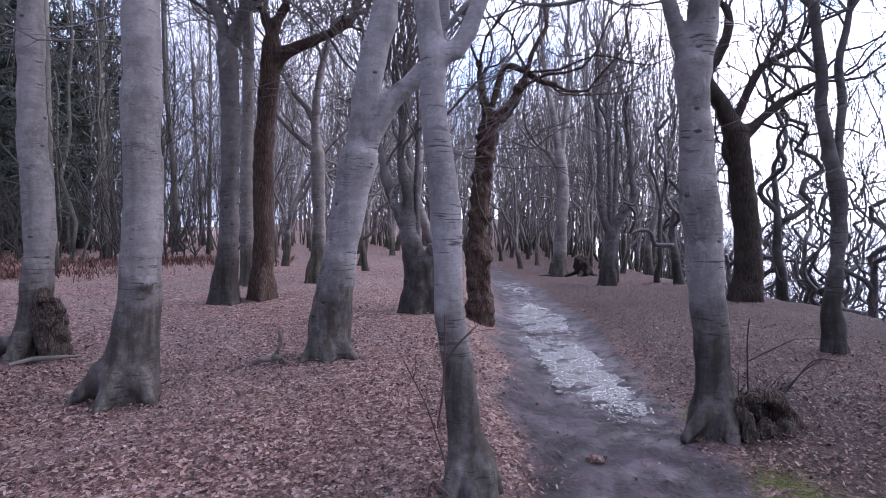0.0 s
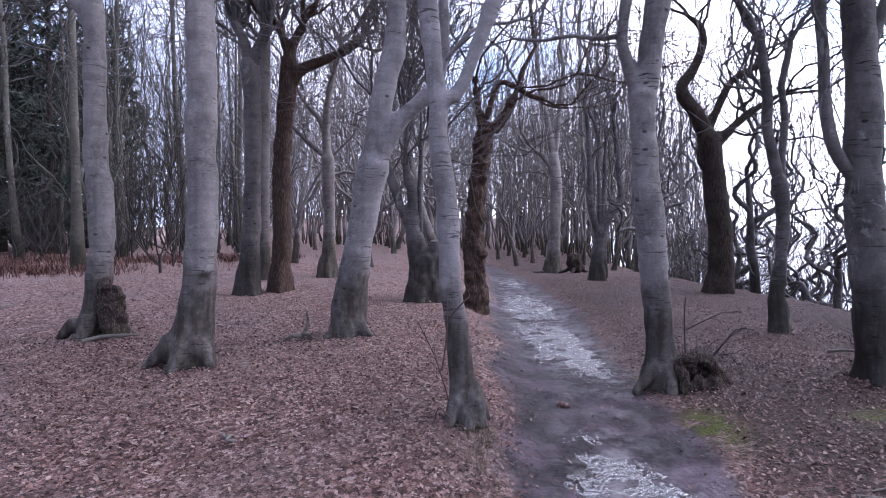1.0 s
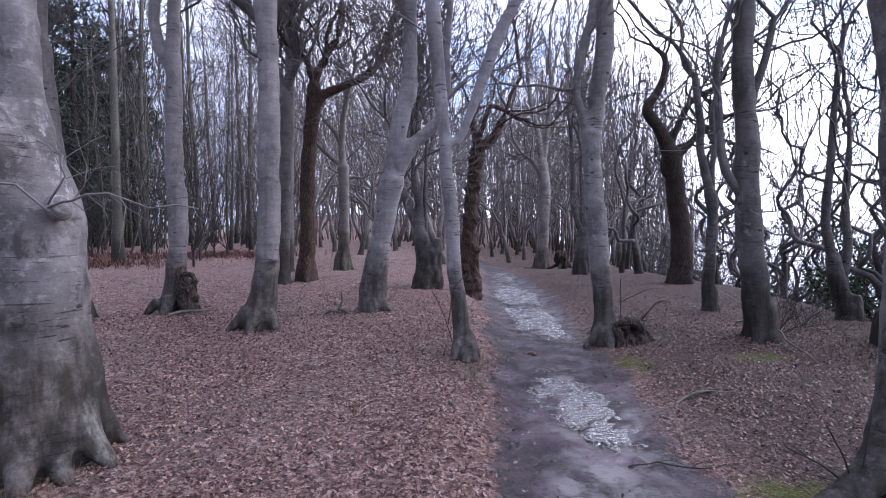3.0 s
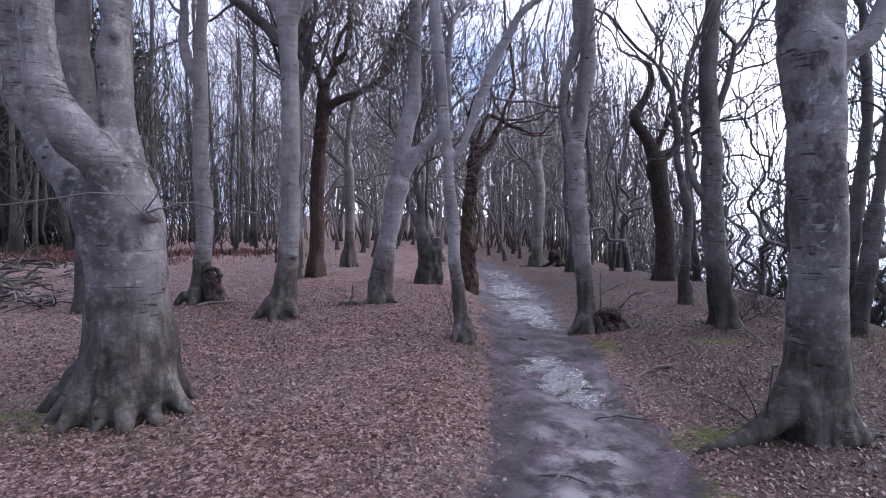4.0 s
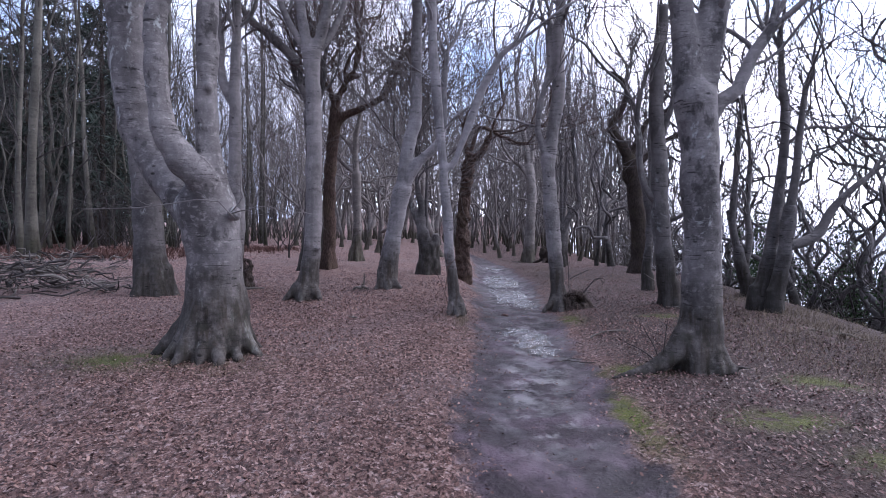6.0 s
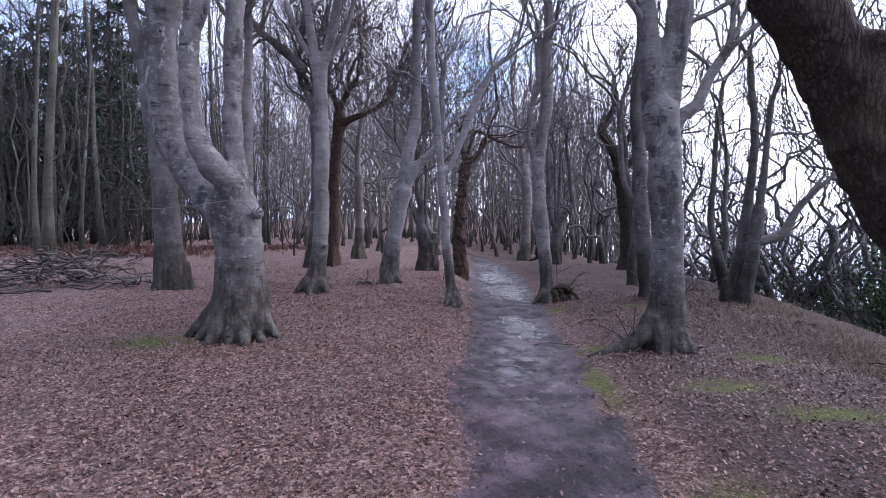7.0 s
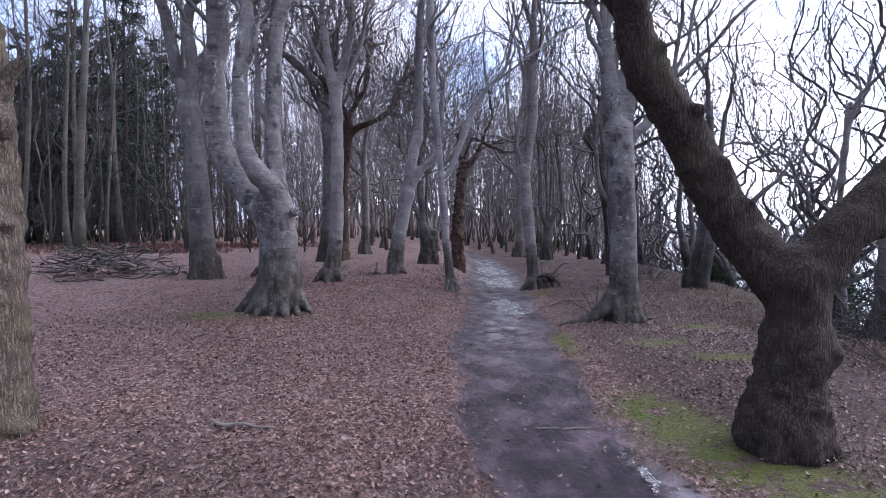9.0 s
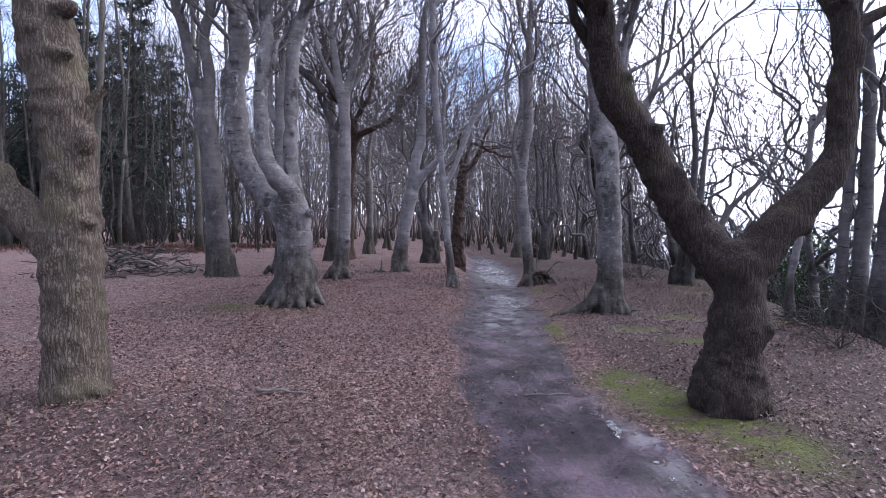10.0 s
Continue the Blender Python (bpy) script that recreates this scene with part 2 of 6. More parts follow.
def water_material(name, colour, rough, scale, strength=0.15, distance=0.02, ior=1.4, thin=False):
    m = Nodes(name)
    if thin:    # the water thins out towards its rim
        ragged = m.math("MULTIPLY", m.math("SUBTRACT", m.noise(15, 8, m.at((1.5, 0.7, 1)), rough=0.75), 0.5), 3.4)
        m.put(m.bsdf.inputs["Alpha"], m.ramp(m.math("ADD", m.attr("depth"), ragged), (0.2, 0.0), (0.42, 1.0)))
    m.bsdf.inputs["IOR"].default_value = ior
    return m.done(colour, rough, m.noise(scale, 4), strength, distance, 0.5)


MAT_PUDDLE = water_material("puddle water", (0.024, 0.023, 0.028), 0.24, 22, 1.0, 0.045, 3.4, True)
MAT_SEA = water_material("grey sea", (0.10, 0.13, 0.16), 0.25, 0.6)
MAT_GRASS = twig_wood("bleached grass", (0.085, 0.064, 0.042), (0.18, 0.145, 0.10))
MAT_BRACKEN = twig_wood("rusty bracken", (0.04, 0.018, 0.014), (0.088, 0.04, 0.03))
MAT_NEEDLE = twig_wood("spruce needles", (0.02, 0.029, 0.023), (0.042, 0.056, 0.043))
MAT_IVY = twig_wood("ivy leaves", (0.012, 0.028, 0.012), (0.045, 0.075, 0.03))

# ---- geometry helpers ----
def mesh_np(name, V, F, *materials, smooth=True, attrs=None):
    """A mesh from a vertex array and face arrays (each of one face size)."""
    me = bpy.data.meshes.new(name)
    V = np.asarray(V, dtype=np.float32)
    F = [np.asarray(f, dtype=np.int32) for f in F if len(f)]
    loops = np.concatenate([f.ravel() for f in F])
    sizes = np.concatenate([np.full(len(f), f.shape[1], np.int32) for f in F])
    me.vertices.add(len(V))
    me.vertices.foreach_set("co", V.ravel())
    me.loops.add(len(loops))
    me.loops.foreach_set("vertex_index", loops)
    me.polygons.add(len(sizes))
    me.polygons.foreach_set("loop_start", np.concatenate([[0], np.cumsum(sizes)[:-1]]).astype(np.int32))
    me.polygons.foreach_set("use_smooth", np.full(len(sizes), smooth))
    for key, values in (attrs or {}).items():
        me.attributes.new(key, "FLOAT", "POINT").data.foreach_set("value", np.asarray(values, np.float32))
    for m in materials:
        me.materials.append(m)
    if len(materials) > 1:
        me.polygons.foreach_set("material_index", np.concatenate([np.full(len(f), i, np.int32) for i, f in enumerate(F)]))
    me.update(calc_edges=True)
    return me


def part(name, mesh, parent, label="", kind=""):
    ob = new(name, mesh)
    ob.parent = parent
    return tagged(ob, label, kind=kind)


def curve_through(nodes, step):
    """Points (x, y, z, r) along a smooth curve through the nodes, about step apart."""
    N = np.array(nodes, float)
    if len(N) == 2:
        N = np.array([N[0], (N[0] + N[1]) / 2, N[1]])
    E = np.vstack([2 * N[0] - N[1], N, 2 * N[-1] - N[-2]])
    out = []
    for i in range(1, len(E) - 2):
        a, b, c, d = E[i - 1:i + 3]
        k = max(2, int(np.linalg.norm((c - b)[:3]) / step))
        u = np.linspace(0, 1, k, endpoint=False)[:, None]
        m0, m1 = (c - a) / 2, (d - b) / 2
        out.append((2 * u**3 - 3 * u**2 + 1) * b + (u**3 - 2 * u**2 + u) * m0 + (-2 * u**3 + 3 * u**2) * c + (u**3 - u**2) * m1)
    out.append(E[-2][None])
    C = np.vstack(out)
    C[:, 3] = np.maximum(C[:, 3], 0.004)
    return C


def frames_along(P):
    T = np.gradient(P, axis=-2)
    T /= np.linalg.norm(T, axis=-1, keepdims=True) + 1e-9
    ref = np.broadcast_to(np.array([0.35, 0.93, 0.1]), T.shape)
    U = np.cross(ref, T)
    U /= np.linalg.norm(U, axis=-1, keepdims=True) + 1e-9
    return T, U, np.cross(T, U)


def stem(nodes, sides=20, step=0.07, knobs=0.02, knob_scale=3.0, lobes=0, lobe=0.0, seed=0, burl=0.0, ripple=0.0):
    """One stout stem: an uneven tube with, at its foot, root buttresses. Returns vertices and faces."""
    C = curve_through(nodes, step)
    P, R = C[:, :3], C[:, 3]
    T, U, W = frames_along(P)
    rng = np.random.default_rng(seed)
    phase, jig = rng.uniform(0, 6.28), rng.uniform(-0.5, 0.5, 12)
    th = np.arange(sides) * 2 * math.pi / sides
    V = np.zeros((len(P), sides, 3))
    for i in range(len(P)):
        r = np.full(sides, R[i])
        if lobes:
            f = lobe * math.exp(-max(P[i, 2], 0) / 0.22)
            r *= 1 + f * (np.abs(np.cos((th * lobes + phase) / 2 + jig[:sides % 12 or 1].sum() * 0.1)) ** 1.5 * 1.7 - 0.75)
        if ripple:
            r *= 1 + ripple * math.sin(P[i, 2] * 19 + phase) * (0.6 + 0.4 * np.cos(th + phase + P[i, 2] * 5))
        ring = P[i] + r[:, None] * (np.cos(th)[:, None] * U[i] + np.sin(th)[:, None] * W[i])
        for j in range(sides):
            q = Vector(ring[j] * knob_scale + seed)
            a = knobs * noise.noise(q) + 0.4 * knobs * noise.noise(q * 2.7)
            if burl:
                a += burl * max(0.0, noise.noise(q * 0.9 + Vector((7, 3, 1))) - 0.12)
            ring[j] += a * (ring[j] - P[i]) / (R[i] + 1e-6) * min(1.0, R[i] * 6)
        V[i] = ring
    n = len(P)
    idx = np.arange(n * sides).reshape(n, sides)
    nxt = np.roll(idx, -1, axis=1)
    quads = np.stack([idx[:-1], nxt[:-1], nxt[1:], idx[1:]], -1).reshape(-1, 4)
    V = np.vstack([V.reshape(-1, 3), P[-1] + T[-1] * R[-1] * 0.5])
    tip = np.stack([idx[-1], nxt[-1], np.full(sides, n * sides)], -1)
    return V, [quads, tip]


def tubes(P, R, sides):
    """Many thin tapering tubes at once: P (count, nodes, 3), R (count, nodes)."""
    B, n, _ = P.shape
    T, U, W = frames_along(P)
    th = np.arange(sides) * 2 * math.pi / sides
    V = P[:, :, None] + R[:, :, None, None] * (np.cos(th)[:, None] * U[:, :, None] + np.sin(th)[:, None] * W[:, :, None])
    idx = np.arange(B * n * sides).reshape(B, n, sides)
    nxt = np.roll(idx, -1, axis=2)
    quads = np.stack([idx[:, :-1], nxt[:, :-1], nxt[:, 1:], idx[:, 1:]], -1).reshape(-1, 4)
    return V.reshape(-1, 3), quads


def joined(pieces):
    """Vertex and quad arrays of several pieces as one, the faces kept apart."""
    V, F, k = [], [], 0
    for v, f in pieces:
        V.append(v)
        F.append(f + k)
        k += len(v)
    return np.vstack(V), F


def sprout(rng, P, R, k, n, length, lo, hi, angle, wig, up, rscale, rmax=9.0, rmin=0.003, wave=0.0, crest=1.2):
    """k shoots from each of the stems P, R: wavering, rising shoots of n nodes, winding from side to side by wave."""
    B, m, _ = P.shape
    P, R = np.repeat(P, k, axis=0), np.repeat(R, k, axis=0)
    N = B * k
    t = rng.uniform(lo, hi, N) * (m - 1)
    i = np.minimum(t.astype(int), m - 2)
    f = (t - i)[:, None]
    a = np.arange(N)
    p = P[a, i] * (1 - f) + P[a, i + 1] * f
    r0 = np.minimum((R[a, i] * (1 - f[:, 0]) + R[a, i + 1] * f[:, 0]) * rscale, rmax) * rng.uniform(0.7, 1.1, N)
    d = P[a, i + 1] - P[a, i]
    d /= np.linalg.norm(d, axis=1, keepdims=True) + 1e-9
    q = np.cross(d, rng.normal(size=(N, 3)))
    q /= np.linalg.norm(q, axis=1, keepdims=True) + 1e-9
    an = np.radians(angle) * rng.uniform(0.6, 1.3, N)[:, None]
    d = np.cos(an) * d + np.sin(an) * q
    L = length * rng.uniform(0.6, 1.35, N)[:, None]
    out, w = [p], np.zeros((N, 3))
    for s in range(1, n):
        w = 0.45 * w + rng.normal(size=(N, 3)) * wig
        d = d + w + np.array([0, 0, up])
        d /= np.linalg.norm(d, axis=1, keepdims=True)
        p = p + d * L / (n - 1)
        out.append(p)
    taper = np.linspace(1, 0.35, n)[None]
    Q = np.stack(out, 1)
    if wave:
        v = Q[:, -1] - Q[:, 0]
        v /= np.linalg.norm(v, axis=1, keepdims=True) + 1e-9
        u = np.cross(v, rng.normal(size=(N, 3)))
        u /= np.linalg.norm(u, axis=1, keepdims=True) + 1e-9
        w = np.cross(v, u)
        along = np.linspace(0, 1, n)[None] * L
        rise = np.minimum(1, along / 0.35) * wave * rng.uniform(0.5, 1.4, (N, 1))
        a = along * (6.283 / (crest * rng.uniform(0.7, 1.4, (N, 1))))
        f0, f1 = rng.uniform(0, 6.283, (2, N, 1))
        Q = Q + (rise * (np.sin(a + f0) - np.sin(f0)))[..., None] * u[:, None] + (0.7 * rise * (np.sin(1.27 * a + f1) - np.sin(f1)))[..., None] * w[:, None]
    return Q, np.maximum(r0[:, None] * taper, rmin)


def even(C, n):
    """A curve resampled to n nodes."""
    s = np.concatenate([[0], np.cumsum(np.linalg.norm(np.diff(C[:, :3], axis=0), axis=1))])
    q = np.linspace(0, s[-1], n)
    return np.stack([np.interp(q, s, C[:, c]) for c in range(4)], 1)


def crown(rng, stems, wig=0.2, rich=1.0, reach=1.0, low=0.55, up=0.05, tips=2, leaders=2):
    """Twigs over the given stems (node lists): leaders from the tips, boughs, branches, twigs. Returns big boughs and fine wood."""
    S = np.stack([even(curve_through(s, 0.2), 9) for s in stems])
    P, R = S[..., :3], S[..., 3]
    lead = sprout(rng, P, R, leaders, 14, 4.0 * reach, 0.9, 1.0, 22, wig * 0.5, up + 0.09, 0.72, 0.11, wave=0.3 * wig * reach)
    side = sprout(rng, P, R, max(1, int(round(3 * rich))), 12, 2.5 * reach, low, 0.96, 50, wig * 0.6, up + 0.1, 0.42, 0.06, wave=0.3 * wig * reach)
    both = [(np.vstack([even(np.column_stack([p, r]), 12)[None, :, :3] for p, r in zip(*l)]), np.vstack([even(np.column_stack([p, r]), 12)[None, :, 3] for p, r in zip(*l)])) for l in (lead, side)]
    l1 = tuple(np.vstack(a) for a in zip(*both))
    l2 = sprout(rng, *l1, max(2, int(round(5 * rich))), 6, 1.7 * reach, 0.1, 1.0, 40, wig * 0.5, up + 0.07, 0.5, 0.026, 0.008, wave=0.14 * wig * reach, crest=0.9)
    l3 = sprout(rng, *l2, max(2, int(round(4 * rich))), 4, 1.05 * reach, 0.12, 1.0, 34, wig * 0.7, up + 0.05, 0.55, 0.012, 0.0055)
    pieces = [tubes(*l1, 5), tubes(*l2, 3), tubes(*l3, 3)]
    if tips:
        pieces.append(tubes(*sprout(rng, *l3, tips, 2, 0.6 * reach, 0.2, 1.0, 32, wig, up, 0.7, 0.007, 0.0045), 3))
    V, F = joined(pieces)
    return V, [F[0], np.vstack(F[1:])]


def lump(name, centre, size, material, parent, seed, amount=0.35, freq=3.0, label="", subdiv=4):
    """A gnarled rounded lump of wood or stone."""
    bm = bmesh.new()
    bmesh.ops.create_icosphere(bm, subdivisions=subdiv, radius=1.0)
    for v in bm.verts:
        q = v.co.copy() + Vector((seed, seed * 0.7, 0))
        k = 1 + amount * noise.noise(q * freq * 0.5) + amount * 0.6 * noise.noise(q * freq) + amount * 0.25 * noise.noise(q * freq * 2.6)
        v.co = Vector((v.co.x * size[0] * k + centre[0], v.co.y * size[1] * k + centre[1], v.co.z * size[2] * k + centre[2]))
    for f in bm.faces:
        f.smooth = True
    me = bpy.data.meshes.new(name)
    bm.to_mesh(me)
    bm.free()
    me.materials.append(material)
    ob = new(name, me)
    if parent is not None:
        ob.parent = parent
    return tagged(ob, label)

# ---- the lie of the land ----
PATH_Y = [-30, -6, -4.4, -1.9, 0.6, 5.5, 8.3, 11, 15, 21, 26, 34, 45]
PATH_X = [1.6, 0.76, 0.60, 0.70, 0.98, 1.45, 1.65, 1.86, 2.10, 2.27, 2.33, 1.7, 0.2]
PATH_HALF = [0.7, 0.70, 0.66, 0.72, 0.76, 0.78, 0.86, 0.86, 0.75, 0.58, 0.42, 0.4, 0.4]
PATH_ZY = [-30, -5, -0.5, 2.5, 3.8, 6, 8.3, 12, 20, 26, 40]
PATH_Z = [-0.15, -0.11, -0.11, -0.09, -0.05, -0.13, -0.18, -0.19, -0.36, -0.48, -0.45]
EDGE_Y = [-30, -6, -1.5, 1, 5, 15, 30, 60]
EDGE_X = [4.2, 4.7, 5.2, 6.4, 7.1, 7.7, 9.5, 13]


def smooth(a, b, v):
    u = np.clip((v - a) / (b - a), 0, 1)
    return u * u * (3 - 2 * u)


def open_ground(x, y):
    """Height of the wood's floor before the trees lift it: higher beside the path on the inland side, falling to the shore."""
    x, y = np.asarray(x, float), np.asarray(y, float)
    d = x - np.interp(y, PATH_Y, PATH_X)
    inland = 0.05 + 0.028 * np.clip(y, -8, 11) - 0.006 * np.clip(y - 16, 0, 60) - 0.012 * np.clip(-x - 14, 0, 60)
    shore = 0.0 + 0.008 * np.clip(y, -8, 8) - 0.04 * np.clip(y - 11, 0, 13)
    z = inland + (shore - inland) * smooth(-1.5, 0.6, d)
    z = z + 3.2 * smooth(48, 82, y) * smooth(-34, -16, x)
    fall = np.maximum(0, x - np.interp(y, EDGE_Y, EDGE_X) + 0.5)
    return z - 0.62 * fall * smooth(0, 2.2, fall)


MOUNDS = []  # (x, y, rise) under each tree foot


def waves(x, y, f, seed):
    rng = np.random.default_rng(seed)
    s = 0
    for k in range(7):
        a, p = rng.uniform(0, 6.28), rng.uniform(0, 6.28)
        g = f * rng.uniform(0.6, 1.7)
        s = s + np.sin((x * math.cos(a) + y * math.sin(a)) * g + p)
    return s / 3.2


def path_share(x, y):
    d = np.abs(x - np.interp(y, PATH_Y, PATH_X)) + 0.10 * waves(x, y, 2.4, 5) + 0.05 * waves(x, y, 7.5, 6)
    w = np.interp(y, PATH_Y, PATH_HALF)
    return 1 - smooth(w - 0.36, w + 0.3, d)


def ground_height(x, y):
    x, y = np.asarray(x, float), np.asarray(y, float)
    z = open_ground(x, y)
    for mx, my, rise in MOUNDS:
        z = z + rise * np.exp(-((x - mx) ** 2 + (y - my) ** 2) / 1.1)
    p = path_share(x, y)
    bed = 1 - smooth(-0.45, 0.6, np.abs(x - np.interp(y, PATH_Y, PATH_X)) - np.interp(y, PATH_Y, PATH_HALF))
    near = np.exp(-np.maximum(0, np.abs(y) - 15) / 10)
    mud = np.interp(y, PATH_ZY, PATH_Z) + (0.02 * waves(x, y, 11, 8) + 0.014 * waves(x, y, 27, 9) + 0.006 * waves(x, y, 52, 10)) * near
    mud = mud + (np.interp(y, PATH_ZY, PATH_Z) - mud) * 0.55 * blotches(x, y, WET)
    return z * (1 - bed) + mud * bed + 0.018 * waves(x, y, 2.2, 11) * (1 - p)


# pools of rain in the hollows of the path, and moss beside it: (x, y, reach along x, reach along y)
MOSS = [(1.6, -4.0, 0.3, 0.42), (1.78, -4.55, 0.36, 0.48), (1.95, -5.1, 0.36, 0.45), (2.1, -5.65, 0.34, 0.48), (2.05, 0.05, 0.35, 0.22), (1.5, -1.2, 0.16, 0.8), (3.9, -0.4, 0.35, 0.22), (2.7, -1.6, 0.4, 0.22),
        (3.2, -2.4, 0.45, 0.2), (2.1, 3.2, 0.2, 0.35), (1.9, 7.0, 0.14, 0.6), (-3.7, 0.1, 0.6, 0.3), (3.7, 3.25, 0.35, 0.16), (2.25, 4.6, 0.25, 0.25)]
DARK_BLOTS = [(3.2, -5.6, 1.4, 2.0), (3.8, 1.0, 1.2, 2.6), (2.9, 3.8, 0.6, 2.0), (4.4, -1.4, 1.6, 2.0), (4.4, 0.8, 1.3, 2.2), (5.6, 3.0, 1.2, 2.5), (3.4, 13, 1.8, 5), (3.6, 22, 2.6, 6), (3.4, -3.2, 1.2, 1.2), (-2.6, -5.4, 1.6, 0.9), (0.2, -5.2, 0.5, 1.5), (6.6, 9, 1.0, 4)]

WET = [(1.65, 6.6, 0.5, 2.4), (1.85, 11.0, 0.55, 2.4), (1.2, 1.8, 0.42, 1.3), (1.27, -5.2, 0.16, 1.3), (2.2, 16.5, 0.5, 2.5), (0.75, -1.2, 0.4, 0.9), (0.9, 0.0, 0.3, 0.7)]


def blotches(x, y, spots):
    s = 0
    for a, b, rx, ry in spots:
        s = s + np.exp(-(((x - a) / rx) ** 2 + ((y - b) / ry) ** 2))
    return np.clip(s * 1.25, 0, 1)

FEET = [(-2.74, 4.65, 0.14), (-4.72, 6.16, 0.13), (-1.2, 5.85, 0.2), (0.14, 3.02, 0.15), (0.7, 9.3, 0), (2.2, 4.28, 0.02), (6.66, 11.6, 0), (4.85, 6.7, 0.04), (4.17, 4.1, 0.08), (2.76, 0.12, -0.04), (2.28, -4.74, -0.1), (-3.48, -4.65, 0.04), (-2.89, 0.41, 0.1), (-6.04, 5.3, 0.13), (-3.75, 9.4, 0.28), (-4.15, 11.5, 0.35), (-3.25, 9.8, 0.33), (-2.8, 12, 0.38), (-0.42, 8.5, 0.3), (4.85, 22.5, -0.5), (5.2, 17.2, -0.3), (5.85, 3.9, 0.05), (6, 3.6, 0.03), (6.3, 6, 0), (6.87, 17.5, -0.2), (5.05, -0.6, -0.15), (5.5, -1.2, -0.2), (5.9, -1.3, -0.25), (6, -1.9, -0.3)]
MOUNDS += [(x, y, z - float(open_ground(x, y))) for x, y, z in FEET]

# ---- ground and path: one sheet, cut along the worn edge of the path ----
def steps_out(start, first, factor, end):
    v, s, out = start, first, []
    while v < end:
        v += s
        s *= factor
        out.append(v)
    return out


def build_ground():
    xs = np.concatenate([[-v for v in steps_out(7.0, 0.14, 1.16, 1500)][::-1], np.arange(-7, -0.4, 0.13), np.arange(-0.4, 3.0, 0.05), np.arange(3.0, 9.0, 0.13), steps_out(9.0, 0.14, 1.16, 120)])
    ys = np.concatenate([[-v for v in steps_out(9.0, 0.2, 1.2, 1500)][::-1], np.arange(-9, 12.0, 0.075), steps_out(12.0, 0.09, 1.05, 60), steps_out(60, 3.0, 1.2, 1500)])
    X, Y = np.meshgrid(xs, ys)
    Z = ground_height(X, Y)
    share = path_share(X, Y)
    V = np.stack([X, Y, Z], -1).reshape(-1, 3)
    V[:, 2] = np.maximum(V[:, 2], -14)
    idx = np.arange(len(V)).reshape(X.shape)
    quads = np.stack([idx[:-1, :-1], idx[:-1, 1:], idx[1:, 1:], idx[1:, :-1]], -1).reshape(-1, 4)
    on = share.reshape(-1)[quads].mean(1) > 0.5
    far = np.abs(V[quads[:, 0], 1] - 10) < 40
    # The painted darkening covers the nearer ground and everything right of the path.
    attrs = dict(path=share.ravel(), moss=blotches(X, Y, MOSS).ravel(), dark_blot=blotches(X, Y, DARK_BLOTS).ravel(), duff_shade=np.maximum(0.4 * (1 - smooth(-1, 8, Y)), smooth(0.4, 1.4, X - np.interp(Y, PATH_Y, PATH_X)) * (1 - 0.5 * smooth(10, 26, Y))).ravel(), wet=blotches(X, Y, WET).ravel())
    for name, pick, label, cat in (("ground", ~(on & far), "woodland floor covered in fallen brown beech leaves", "ground"), ("path", on & far, "worn muddy footpath, dark and wet after rain", "path")):
        q = quads[pick]
        used, inv = np.unique(q, return_inverse=True)
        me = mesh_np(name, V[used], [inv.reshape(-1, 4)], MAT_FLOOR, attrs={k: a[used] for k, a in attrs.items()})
        tagged(new(name, me), label, cat, kind="structure")


build_ground()


def sheet(name, xs, ys, z, material, label, cat):
    me = mesh_np(name, [(xs[0], ys[0], z), (xs[1], ys[0], z), (xs[1], ys[1], z), (xs[0], ys[1], z)], [np.array([[0, 1, 2, 3]])], material)
    return tagged(new(name, me), label, cat, kind="structure")


sheet("sea", (14, 4000), (-3000, 4000), -11.0, MAT_SEA, "pale grey open sea below the wooded slope", "sea")


def pool(x0, y0, x1, y1, half, level, label, seed):
    """A shallow puddle lying along the path; the lumps of mud break its surface."""
    n = 60
    rng = np.random.default_rng(seed)
    c, d = np.array([(x0 + x1) / 2, (y0 + y1) / 2]), np.array([x1 - x0, y1 - y0]) / 2
    L = np.linalg.norm(d)
    u = d / L
    w = np.array([u[1], -u[0]])
    a = np.arange(n) * 2 * math.pi / n
    k = 1 + 0.10 * np.sin(3 * a + rng.uniform(0, 6)) + 0.08 * np.sin(5 * a + rng.uniform(0, 6)) + 0.05 * np.sin(9 * a + rng.uniform(0, 6))
    ring = c + (np.cos(a) * k * L)[:, None] * u + (np.sin(a) * k * half)[:, None] * w
    rings = [c + (ring - c) * k for k in (1.0, 0.85, 0.7, 0.5, 0.25)]
    P = np.vstack(rings + [c[None]])
    V = np.column_stack([P, np.interp(P[:, 1], PATH_ZY, PATH_Z) + level])
    depth = np.concatenate([np.full(n, v) for v in (0.0, 0.3, 0.55, 0.8, 1.0)] + [[1.0]])
    i, j = np.arange(n), (np.arange(n) + 1) % n
    Q = np.vstack([np.stack([i + k * n, j + k * n, j + k * n + n, i + k * n + n], -1) for k in range(4)])
    F = np.stack([i + 4 * n, j + 4 * n, np.full(n, 5 * n)], -1)
    tagged(new("puddle", mesh_np("puddle", V, [Q, F], MAT_PUDDLE, attrs=dict(depth=depth))), label, "puddle", "puddles on the path", "structure")


pool(1.75, 4.5, 1.65, 9.0, 0.62, 0.006, "long shallow rain puddle reflecting the white sky", 1)
pool(1.75, 8.6, 1.95, 13.2, 0.62, 0.006, "shallow rain puddle further along the path", 2)
pool(1.45, 0.6, 1.0, 3.1, 0.42, 0.005, "muddy rain puddle broken by lumps of mud", 3)
